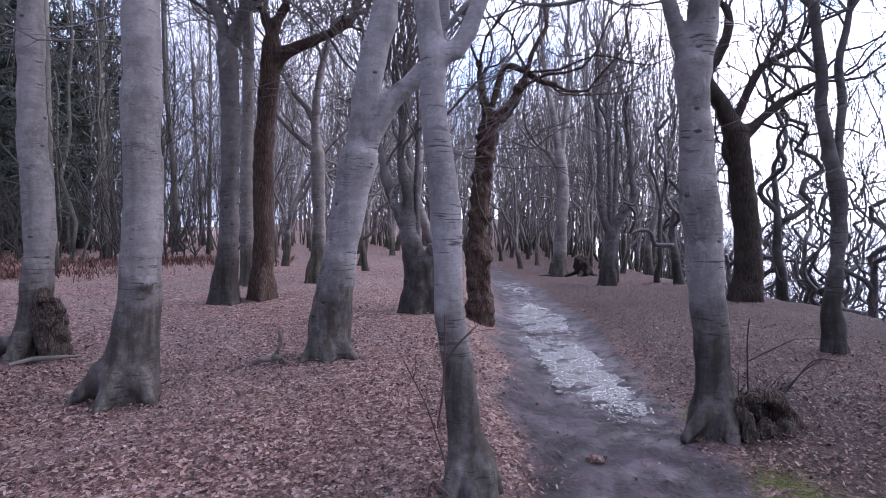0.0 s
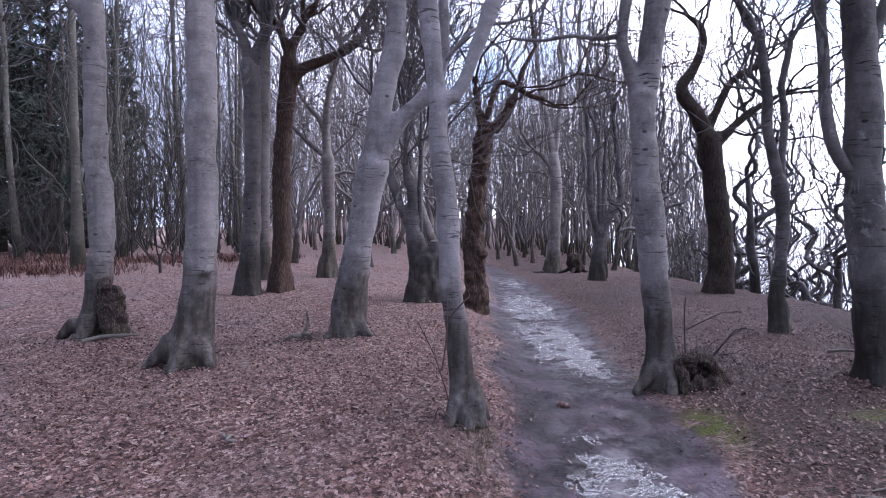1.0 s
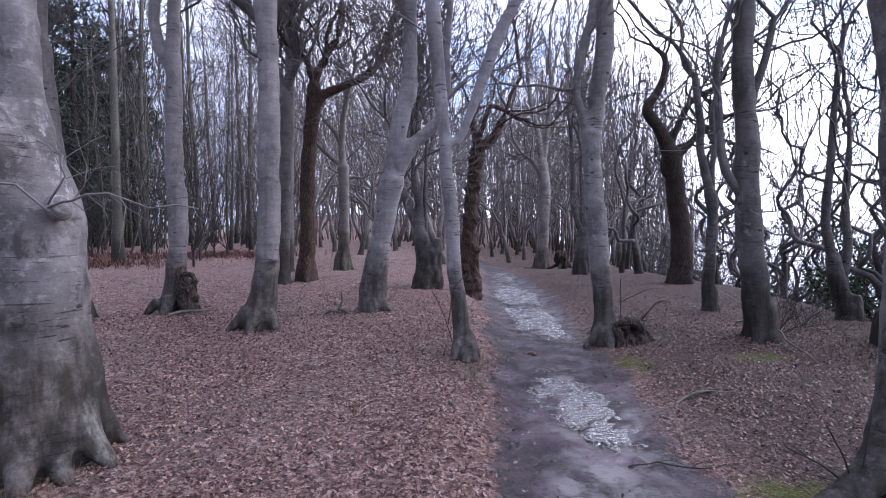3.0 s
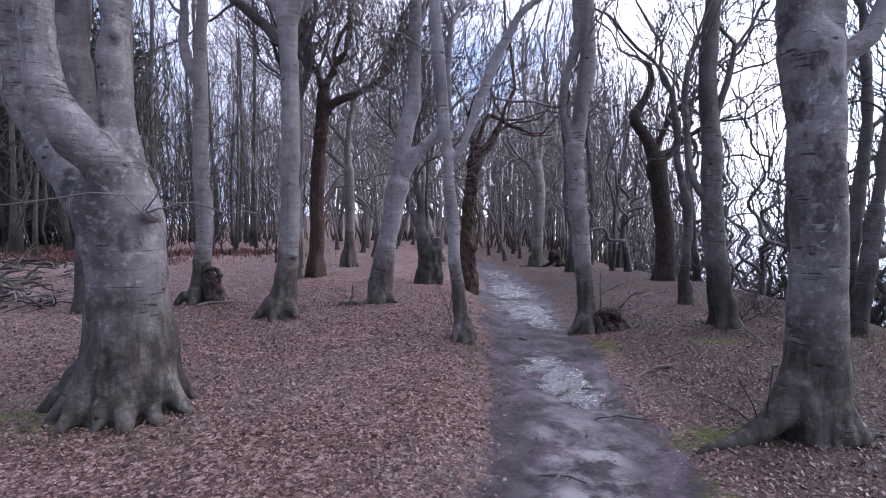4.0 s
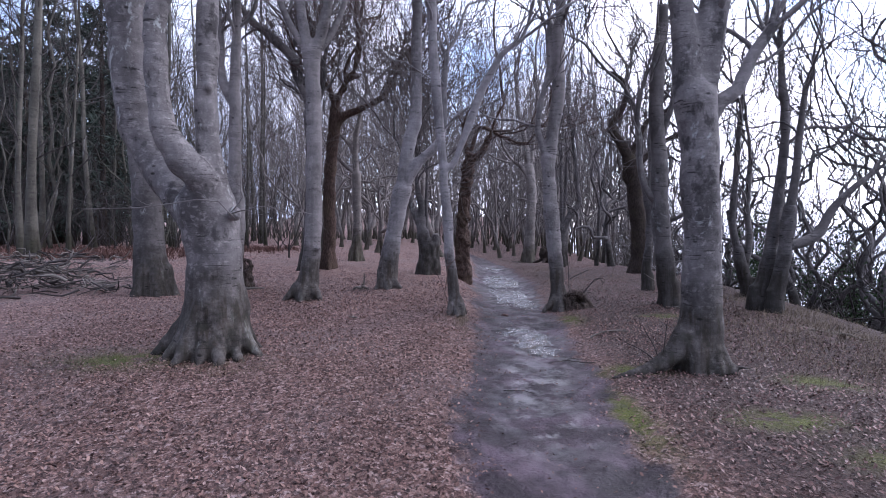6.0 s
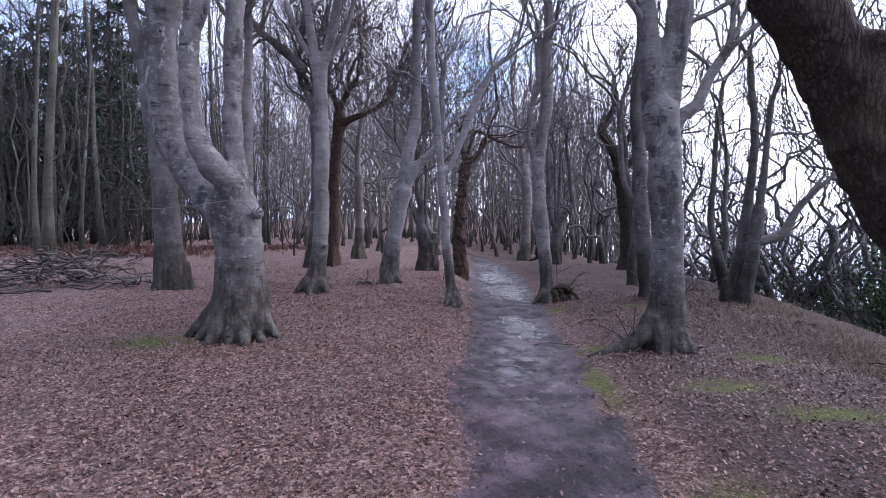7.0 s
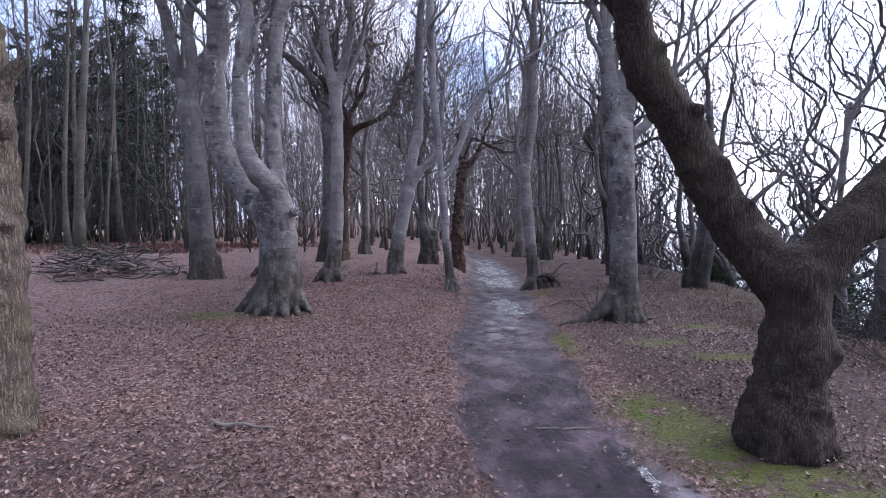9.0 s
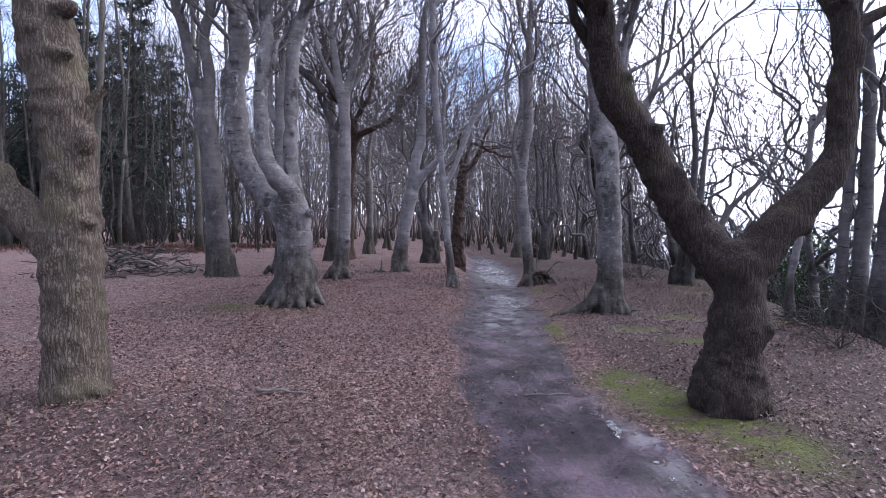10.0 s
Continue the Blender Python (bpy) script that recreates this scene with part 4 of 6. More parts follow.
tree_k = grown_tree("oak_tree", (6.66, 11.6, 0), MAT_OAK_DARK, MAT_TWIG_DARK, "dark oak with twisting limbs on the edge of the slope", seed=17,
    trunk=[(-0.19, 0.1, 0.363), (-0.17, 0.65, 0.281), (-0.22, 1.57, 0.27), (-0.34, 2.36, 0.259), (-0.43, 3.14, 0.236), (-0.55, 3.66, 0.237)],
    limbs=[[(-0.55, 3.66, 0.201), (-0.87, 4.24, 0.167), (-1.17, 4.72, 0.144), (-0.91, 5.14, 0.119), (-0.7, 5.72, 0.101), (-0.78, 6.16, 0.083), (-1.21, 6.48, 0.054)],
           [(-0.5, 3.85, 0.094), (-0.26, 4.43, 0.088), (0.05, 4.95, 0.081), (0.72, 5.31, 0.062)],
           [(-0.41, 3.4, 0.13), (0.08, 3.89, 0.104), (0.59, 4.3, 0.08), (1.17, 4.63, 0.05)],
           [(-0.4, 2.75, 0.106), (-0.69, 3.08, 0.089), (-0.7, 3.43, 0.071), (-0.51, 3.53, 0.047)]],
    voxel=0.05, knobs=0.03, rootlets=5, rich=0.9, wig=0.34, leaders=2)
tree_w = grown_tree("beech_tree", (4.85, 6.7, 0.04), MAT_BEECH_DARK, MAT_TWIG, "slender curving beech with a whitish lichened foot", seed=18,
    trunk=[(-0.03, 0.04, 0.158), (-0.07, 0.34, 0.113), (-0.05, 0.73, 0.101), (-0.01, 1.15, 0.095), (0, 1.56, 0.098), (-0.02, 1.91, 0.101), (-0.09, 2.25, 0.09)],
    limbs=[[(-0.09, 2.25, 0.084), (-0.19, 2.63, 0.074), (-0.27, 2.97, 0.071), (-0.26, 3.34, 0.071), (-0.31, 3.68, 0.066), (-0.36, 4.01, 0.06), (-0.39, 4.28, 0.057)],
           [(-0.02, 2.05, 0.056), (-0.04, 2.52, 0.05), (-0.01, 3.07, 0.05), (-0.07, 3.51, 0.048), (0.01, 3.91, 0.042), (0.06, 4.28, 0.039)]],
    voxel=0.045, rootlets=4, rich=0.9, wig=0.34, leaders=2)
tree_o = grown_tree("beech_tree", (4.17, 4.1, 0.08), MAT_BEECH_DARK, MAT_TWIG_DARK, "grey beech with a side stem curving up from its trunk", seed=19,
    trunk=[(0.05, 0.06, 0.226), (-0.01, 0.38, 0.185), (-0.06, 0.8, 0.173), (-0.12, 1.23, 0.168), (-0.17, 1.72, 0.162), (-0.2, 2.21, 0.15), (-0.2, 2.63, 0.15), (-0.25, 3.11, 0.139), (-0.29, 3.73, 0.133), (-0.26, 4.58, 0.12), (-0.2, 5.46, 0.101)],
    limbs=[[(-0.2, 3.01, 0.072), (-0.12, 3.35, 0.06), (0.01, 3.73, 0.05), (0.11, 4.27, 0.041)],
           [(-0.29, 1.97, 0.061), (-0.47, 2.22, 0.061), (-0.57, 2.63, 0.055), (-0.6, 3.11, 0.052), (-0.64, 3.52, 0.049), (-0.58, 4, 0.043)]],
    voxel=0.045, rootlets=5, rich=0.9, wig=0.34, leaders=2)
tree_n = grown_tree("beech_tree", (2.76, 0.12, -0.04), MAT_BEECH_OLD, MAT_TWIG, "stout grey beech splitting into several upright stems", seed=20,
    trunk=[(0.03, 0.04, 0.31), (0.06, 0.33, 0.252), (0.07, 0.7, 0.225), (0.06, 1.18, 0.209), (0.06, 1.65, 0.204), (0.02, 2.12, 0.209), (0, 2.53, 0.204), (-0.04, 2.88, 0.221), (-0.07, 3.11, 0.231)],
    limbs=[[(-0.15, 3, 0.159), (-0.21, 3.88, 0.138), (-0.32, 4.63, 0.124)],
           [(-0.01, 3, 0.115), (0.03, 3.58, 0.093), (0.06, 4.19, 0.086), (0.11, 4.64, 0.079)],
           [(0.06, 2.82, 0.094), (0.16, 3.77, 0.1), (0.24, 4.26, 0.092), (0.28, 4.64, 0.085)],
           [(0.12, 2.82, 0.078), (0.22, 3.03, 0.088), (0.42, 3.17, 0.081), (0.55, 3.49, 0.07), (0.8, 3.87, 0.059)]],
    voxel=0.035, roots=[[(-0.12, -0.08, 0.44, 0.16), (-0.38, -0.16, 0.2, 0.125), (-0.66, -0.24, 0.07, 0.095), (-0.96, -0.32, 0.02, 0.06), (-1.18, -0.36, -0.03, 0.035)], [(0.22, -0.12, 0.3, 0.1), (0.32, -0.2, 0.1, 0.07), (0.38, -0.26, -0.06, 0.05)], [(-0.06, -0.16, 0.35, 0.15), (-0.08, -0.24, 0.1, 0.1), (-0.1, -0.3, -0.06, 0.06)], [(0.14, -0.16, 0.3, 0.12), (0.18, -0.24, 0.08, 0.08), (0.2, -0.28, -0.06, 0.05)], [(0.4, -0.2, 0.08, 0.03), (0.52, -0.26, 0.1, 0.025), (0.66, -0.3, 0.05, 0.02), (0.8, -0.3, -0.04, 0.015)]], rich=1.0)
tree_r = grown_tree("oak_tree", (2.28, -4.74, -0.1), MAT_OAK_DARK, MAT_TWIG_DARK, "dark rough-barked oak split low into two spreading limbs", seed=21,
    trunk=[(0.0, -0.05, 0.335), (0.01, 0.11, 0.32), (0.03, 0.3, 0.285), (0.05, 0.48, 0.235), (0.08, 0.65, 0.242), (0.09, 0.82, 0.238), (0.1, 1.01, 0.203), (0.08, 1.19, 0.225), (0.06, 1.34, 0.216)],
    limbs=[[(0.07, 0.05, 1.11, 0.193), (-0.04, 0.2, 1.37, 0.197), (-0.25, 0.3, 1.68, 0.186), (-0.46, 0.35, 2.08, 0.176), (-0.68, 0.35, 2.47, 0.169), (-0.91, 0.3, 2.77, 0.159), (-1.02, 0.3, 3.04, 0.145), (-1.1, 0.2, 3.34, 0.128), (-1.15, 0.1, 3.59, 0.116)],
           [(0.08, 1.12, 0.186), (0.32, 1.48, 0.186), (0.59, 1.78, 0.157), (0.83, 2.02, 0.145), (0.96, 2.36, 0.115), (0.96, 2.8, 0.111), (1, 3.16, 0.114), (0.93, 3.57, 0.107)],
           [(-1.04, 0.3, 3.12, 0.06), (-1.18, 0.3, 3.29, 0.055), (-1.34, 0.2, 3.46, 0.045), (-1.37, 0.2, 3.63, 0.035)],
           [(0.99, 3.24, 0.067), (1.16, 3.41, 0.054), (1.43, 3.53, 0.045)]],
    voxel=0.03, knobs=0.022, knob_scale=8, burl=0.03, gnarl=[(0, -0.1, 0.1, 0.75, 0.03)], roots=[[(0.03, -0.18, 0.34, 0.12), (0.04, -0.27, 0.14, 0.09), (0.05, -0.32, -0.06, 0.06)], [(-0.14, -0.16, 0.34, 0.1), (-0.2, -0.22, 0.12, 0.08), (-0.24, -0.26, -0.06, 0.06)], [(0.2, -0.14, 0.34, 0.1), (0.25, -0.2, 0.1, 0.08), (0.28, -0.24, -0.06, 0.05)]], lumps=[(0.24, -0.08, 0.72, 0.1, 0.14, 0.12), (0.55, -0.05, 1.62, 0.14, 0.12, 0.1), (-0.36, 0.22, 2.1, 0.07, 0.07, 0.05), (-0.58, 0.22, 2.5, 0.06, 0.07, 0.05), (-0.2, 0.15, 1.8, 0.06, 0.07, 0.05), (-0.88, 0.2, 2.95, 0.07, 0.07, 0.06), (0.92, -0.06, 2.5, 0.07, 0.06, 0.08), (0.78, -0.08, 1.95, 0.08, 0.08, 0.07)], rich=0.8, wig=0.2, low=0.85, leaders=2)
tree_q = grown_tree("oak_tree", (-3.48, -4.65, 0.04), MAT_OAK, MAT_TWIG, "grey-brown oak with furrowed bark and a low side limb", seed=22,
    trunk=[(0, 0.04, 0.281), (-0, 0.24, 0.256), (0, 0.52, 0.247), (0.01, 0.82, 0.241), (-0, 1.17, 0.234), (-0.02, 1.42, 0.238), (0, 1.61, 0.214), (0.01, 1.96, 0.197), (-0.02, 2.3, 0.209), (-0.06, 2.63, 0.224), (-0.15, 3.07, 0.218), (-0.23, 3.54, 0.184)],
    limbs=[[(-0.02, 1.27, 0.205), (-0.26, 1.46, 0.184), (-0.51, 1.67, 0.168), (-0.86, 2.1, 0.158), (-1.12, 2.58, 0.127)],
           [(0.13, 2.39, 0.062), (0.22, 2.56, 0.05), (0.32, 2.66, 0.03)]],
    voxel=0.026, knobs=0.028, knob_scale=7, burl=0.06, lumps=[(0.21, -0.08, 1.5, 0.07, 0.08, 0.05), (0.2, -0.08, 2.2, 0.08, 0.1, 0.13), (-0.16, -0.16, 3.1, 0.12, 0.08, 0.05), (0.06, -0.17, 2.9, 0.12, 0.07, 0.045), (0.09, -0.12, 3.3, 0.12, 0.08, 0.05), (-0.08, -0.18, 2.6, 0.13, 0.06, 0.04)], rich=0.8, bare=0.9)
tree_l = grown_tree("beech_tree", (-2.89, 0.41, 0.1), MAT_BEECH_OLD, MAT_TWIG, "massive old beech dividing into three curved stems", seed=23,
    trunk=[(0.06, -0.03, 0.49), (0.09, 0.25, 0.4), (0.11, 0.63, 0.343), (0.11, 1, 0.32), (0.08, 1.37, 0.315), (0.03, 1.64, 0.315), (0.03, 1.89, 0.281)],
    limbs=[[(-0.11, 0.1, 1.49, 0.216), (-0.44, 0.3, 1.88, 0.231), (-0.79, 0.5, 2.26, 0.234), (-1.03, 0.55, 2.71, 0.221), (-1.11, 0.55, 3.32, 0.216), (-1.15, 0.55, 4.1, 0.204), (-1.02, 0.55, 4.56, 0.187), (-1.05, 0.55, 5.59, 0.167)],
           [(0.1, -0.08, 1.73, 0.194), (0.04, -0.2, 2.02, 0.189), (-0.15, -0.3, 2.26, 0.162), (-0.31, -0.32, 2.61, 0.138), (-0.38, -0.3, 3.04, 0.123), (-0.39, -0.25, 3.79, 0.119), (-0.33, -0.1, 4.56, 0.13), (-0.37, 5.38, 0.117)],
           [(0.1, 1.8, 0.175), (0.09, 2.16, 0.152), (0.03, 2.73, 0.123), (0.05, 3.3, 0.123), (0.07, 3.81, 0.123), (0.12, 4.6, 0.113), (0.39, 5.39, 0.099)]],
    voxel=0.03, knobs=0.03, roots=[[(0.1 + 0.27 * math.cos(a), 0.27 * math.sin(a), 0.42, 0.15), (0.1 + f * 0.42 * math.cos(a), f * 0.42 * math.sin(a), 0.14, 0.09), (0.1 + f * 0.6 * math.cos(a), f * 0.6 * math.sin(a), -0.06, 0.04)]
                                   for a, f in ((3.3, 1.3), (3.85, 1.1), (4.3, 1.15), (4.75, 1.0), (5.15, 1.08), (5.6, 1.0), (6.05, 1.12), (0.5, 1.0), (2.6, 1.1))],
    lumps=[(0.42, -0.2, 1.62, 0.07, 0.1, 0.08), (0.12, -0.12, 3.05, 0.05, 0.06, 0.06), (-0.46, -0.26, 3.5, 0.07, 0.06, 0.06)], burl=0.03, rich=1.1, wig=0.24)
tree_m = grown_tree("beech_tree", (-6.04, 5.3, 0.13), MAT_BEECH_DARK, MAT_TWIG, "tall grey beech forked high into two stems", seed=24,
    trunk=[(0.08, 0.14, 0.453), (0.02, 0.52, 0.339), (-0.02, 1.35, 0.282), (-0.08, 2.41, 0.261), (-0.18, 3.45, 0.246), (-0.28, 4.27, 0.266)],
    limbs=[[(-0.35, 4.27, 0.168), (-0.57, 5.38, 0.153), (-0.78, 6.4, 0.138), (-1, 7.27, 0.124)],
           [(-0.24, 4.27, 0.168), (-0.14, 5.23, 0.155), (-0.26, 6.26, 0.14), (-0.03, 7.28, 0.127)]],
    voxel=0.045, rootlets=6, rich=1.3, wig=0.24)
tree_f = grown_tree("beech_tree", (-3.75, 9.4, 0.28), MAT_BEECH_DARK, MAT_TWIG, "straight grey beech with a long drooping side limb", seed=25,
    trunk=[(0, 0.06, 0.262), (0.01, 0.4, 0.208), (0.04, 0.94, 0.181), (0.09, 1.52, 0.167), (0.11, 2.29, 0.163), (0.13, 3.25, 0.163), (0.11, 3.91, 0.167), (0.09, 4.38, 0.181)],
    limbs=[[(0.08, 4.34, 0.117), (0.01, 4.76, 0.099), (-0.18, 5.13, 0.08)],
           [(-0.16, 5.69, 0.151), (-0.88, 6.4, 0.133), (-1.38, 6.77, 0.115), (-1.76, 7.23, 0.098), (-2.12, 7.75, 0.073)],
           [(0.15, 4.38, 0.127), (0.35, 4.85, 0.109), (0.47, 5.13, 0.101)]],
    voxel=0.055, rootlets=6, rich=1.2, wig=0.26, leaders=3)
tree_f2 = grown_tree("beech_tree", (-4.15, 11.5, 0.35), MAT_BEECH_FAR, MAT_TWIG, "slim straight beech standing behind two stouter trees", seed=26,
    trunk=[(0.02, 0.24, 0.168), (0.03, 1.26, 0.134), (0.04, 2.44, 0.129), (0.08, 3.61, 0.123), (0.12, 4.77, 0.123), (0.11, 5.92, 0.112)],
    limbs=[],
    voxel=0.04, rootlets=4, rich=1.5)
tree_g = grown_tree("oak_tree", (-3.25, 9.8, 0.33), MAT_OAK_RED, MAT_TWIG_RED, "brown-barked oak with one heavy horizontal limb", seed=27,
    trunk=[(-0, 0.18, 0.259), (0.02, 0.56, 0.192), (0.04, 1.07, 0.178), (0.03, 1.68, 0.183), (0.05, 2.28, 0.178), (0.1, 3.08, 0.168), (0.18, 3.87, 0.174), (0.22, 4.56, 0.145)],
    limbs=[[(0.21, 3.97, 0.126), (0.43, 4.29, 0.117), (0.82, 4.48, 0.103), (1.32, 4.7, 0.094), (1.67, 4.97, 0.08), (1.74, 5.13, 0.06)],
           [(0.24, 4.56, 0.106), (0.12, 4.95, 0.087), (-0.05, 5.25, 0.067)],
           [(0.24, 4.61, 0.097), (0.37, 4.95, 0.087), (0.53, 5.25, 0.068)]],
    voxel=0.04, knobs=0.03, rootlets=5, rich=1.15, wig=0.3, leaders=3)
tree_h0 = grown_tree("beech_tree", (-2.8, 12, 0.38), MAT_BEECH_FAR, MAT_TWIG, "grey beech with a bent side limb", seed=28,
    trunk=[(0.02, 0.18, 0.254), (0.06, 0.54, 0.169), (0.09, 1.23, 0.145), (0.07, 2.09, 0.145), (0.07, 2.82, 0.157)],
    limbs=[[(0.02, 2.85, 0.072), (-0.26, 3.07, 0.066), (-0.57, 3.37, 0.054), (-0.81, 3.62, 0.042)],
           [(0.07, 2.82, 0.121), (0.02, 3.44, 0.103), (0.08, 4.16, 0.091), (0.24, 4.89, 0.073), (0.43, 5.61, 0.055)],
           [(0.05, 3.31, 0.072), (-0.13, 3.74, 0.066), (-0.44, 4.1, 0.054), (-0.68, 4.53, 0.042)]],
    voxel=0.04, rootlets=5, rich=1.15, wig=0.3, leaders=3)
tree_h = grown_tree("beech_tree", (-0.42, 8.5, 0.3), MAT_BEECH_DARK, MAT_TWIG, "short gnarled beech with sinuous stems", seed=29,
    trunk=[(0.01, 0.16, 0.281), (0.03, 0.38, 0.228), (-0, 0.69, 0.184), (-0.05, 1, 0.145), (-0.11, 1.26, 0.123)],
    limbs=[[(-0.18, 1.32, 0.088), (-0.32, 1.6, 0.079), (-0.4, 1.83, 0.066), (-0.49, 2.18, 0.052), (-0.54, 2.48, 0.048), (-0.59, 3.04, 0.039)],
           [(-0.08, 1.26, 0.114), (-0.12, 1.83, 0.088), (-0.19, 2.09, 0.079), (-0.23, 2.35, 0.057), (-0.24, 2.7, 0.048), (-0.21, 3.13, 0.044)],
           [(0.02, 0.95, 0.057), (0.02, 1.48, 0.044), (0, 1.92, 0.039), (0.02, 2.26, 0.039), (0.04, 2.7, 0.035)]],
    voxel=0.035, knobs=0.04, burl=0.05, rootlets=5, roots=[[(0.1, -0.1, 0.9, 0.06), (0.2, -0.16, 0.75, 0.05), (0.22, -0.16, 0.5, 0.06), (0.3, -0.16, 0.35, 0.05), (0.24, -0.16, 0.15, 0.06)], [(0.28, 0.0, 1.15, 0.09), (0.3, -0.02, 0.8, 0.11), (0.26, 0.0, 0.3, 0.15), (0.24, 0.0, -0.1, 0.18)]], rich=1.3, wig=0.25)
tree_i = grown_tree("beech_tree", (4.85, 22.5, -0.5), MAT_BEECH_FAR, MAT_TWIG, "grey beech beyond the bend of the path", seed=30,
    trunk=[(-0.09, -0.03, 0.409), (-0.05, 0.71, 0.296), (0, 2.11, 0.25), (0.06, 3.73, 0.261), (-0.09, 5.11, 0.227)],
    limbs=[[(-0.09, 5.11, 0.159), (-0.38, 6.71, 0.137), (-0.69, 8.07, 0.103), (-0.87, 9.88, 0.069)],
           [(-0.04, 4.42, 0.136), (-0.56, 5.11, 0.114), (-0.9, 5.29, 0.092)],
           [(-0, 5.11, 0.136), (0.17, 6.94, 0.113), (0.33, 8.98, 0.091)]],
    voxel=0.04, rootlets=5)
tree_j = grown_tree("beech_tree", (5.2, 17.2, -0.3), MAT_BEECH_DARK, MAT_TWIG, "many-stemmed grey beech coppiced close to the ground", seed=31,
    trunk=[(-0.01, -0.02, 0.34), (-0.02, 0.48, 0.238), (0.03, 1.2, 0.195), (0.09, 1.69, 0.204)],
    limbs=[[(0.15, 1.69, 0.17), (0.37, 2.17, 0.152), (0.67, 2.58, 0.134), (0.79, 2.88, 0.117), (0.69, 3.5, 0.109), (0.64, 4.2, 0.101), (0.54, 4.9, 0.084), (0.45, 5.6, 0.067)],
           [(0.02, 1.69, 0.127), (-0.12, 2, 0.119), (-0.28, 2.79, 0.12), (-0.29, 3.67, 0.102), (-0.33, 4.55, 0.085), (-0.41, 5.42, 0.077), (-0.53, 6.29, 0.069)],
           [(0.06, 1.82, 0.085), (0.04, 2.79, 0.068), (-0.01, 3.85, 0.059), (-0.02, 4.73, 0.059), (-0.17, 5.42, 0.06)],
           [(0.09, 1.91, 0.076), (0.18, 2.79, 0.068), (0.21, 3.85, 0.068), (0.23, 4.9, 0.051), (0.18, 5.6, 0.042)],
           [(0.26, 0.13, 0.119), (0.25, 0.84, 0.085), (0.27, 1.55, 0.068), (0.33, 2.26, 0.051), (0.48, 3.15, 0.042)]],
    voxel=0.04, rootlets=5, rich=0.8, wig=0.26)
tree_p1 = grown_tree("beech_tree", (5.85, 3.9, 0.05), MAT_BEECH_DARK, MAT_TWIG, "leaning grey beech on the brow of the slope", seed=32,
    trunk=[(-0.07, 0.08, 0.217), (0.02, 0.46, 0.158), (0.12, 1.06, 0.124), (0.2, 1.75, 0.111), (0.27, 2.44, 0.094), (0.32, 3.32, 0.082), (0.23, 4.28, 0.07), (0.16, 5.05, 0.057)],
    limbs=[],
    voxel=0.04, rootlets=4, rich=0.62, wig=0.34, leaders=2)
tree_p2 = grown_tree("beech_tree", (6, 3.6, 0.03), MAT_BEECH_DARK, MAT_TWIG, "grey beech with a limb reaching towards the sea", seed=33,
    trunk=[(-0.12, 0.11, 0.176), (-0.04, 0.61, 0.135), (0.06, 1.29, 0.119), (0.11, 1.86, 0.118)],
    limbs=[[(0.11, 1.86, 0.087), (0.19, 2.43, 0.071), (0.24, 3.19, 0.059), (0.32, 4.03, 0.047)],
           [(0.1, 1.19, 0.095), (0.6, 1.38, 0.092), (0.85, 1.82, 0.076), (1.2, 2.2, 0.056), (1.62, 2.53, 0.044)]],
    voxel=0.04, rootlets=4, rich=0.62, wig=0.34, leaders=2)
tree_v = grown_tree("beech_tree", (6.3, 6, 0), MAT_BEECH_DARK, MAT_TWIG_DARK, "twin-stemmed beech bent outward over the slope", seed=34,
    trunk=[(0.56, 0.08, 0.206), (0.4, 0.5, 0.145), (0.24, 1.11, 0.115)],
    limbs=[[(0.24, 1.05, 0.083), (0.1, 1.71, 0.073), (0.16, 2.67, 0.063), (0.2, 3.74, 0.052), (0.32, 4.92, 0.041)],
           [(0.4, 0.63, 0.083), (0.5, 1.23, 0.072), (0.43, 1.95, 0.062), (0.47, 2.91, 0.052)]],
    voxel=0.04, rootlets=4, rich=0.62, wig=0.34, leaders=2)
tree_x = grown_tree("beech_tree", (6.87, 17.5, -0.2), MAT_BEECH_DARK, MAT_TWIG, "thin forked beech near the brow of the slope", seed=35,
    trunk=[(0, -0, 0.109), (0.08, 0.9, 0.076), (0.05, 1.81, 0.076), (0.09, 2.49, 0.084)],
    limbs=[[(0.09, 2.49, 0.059), (-0.1, 3.25, 0.051), (-0.29, 3.78, 0.042), (-0.2, 4.5, 0.034)],
           [(0.09, 2.49, 0.059), (0.25, 3.43, 0.05), (0.31, 4.32, 0.042), (0.51, 5.03, 0.033)]],
    voxel=0.03, rootlets=4)
tree_s1 = grown_tree("beech_tree", (5.05, -0.6, -0.15), MAT_BEECH, MAT_TWIG, "thin pale beech on the brow of the slope", seed=36,
    trunk=[(0.56, -0.02, 0.109), (0.55, 0.34, 0.085), (0.56, 0.81, 0.074), (0.65, 1.28, 0.069), (0.71, 1.65, 0.061), (0.77, 2.3, 0.057), (0.86, 3.5, 0.053)],
    limbs=[],
    voxel=0.04, rootlets=4, rich=0.62, wig=0.34, leaders=2)
tree_s2 = grown_tree("beech_tree", (5.5, -1.2, -0.2), MAT_BEECH_DARK, MAT_TWIG, "slim grey beech on the brow of the slope", seed=37,
    trunk=[(0.39, -0.01, 0.14), (0.49, 0.74, 0.094), (0.53, 1.71, 0.083), (0.59, 2.57, 0.076), (0.63, 3.86, 0.068), (0.6, 4.7, 0.062)],
    limbs=[],
    voxel=0.04, rootlets=4, rich=0.62, wig=0.34, leaders=2)
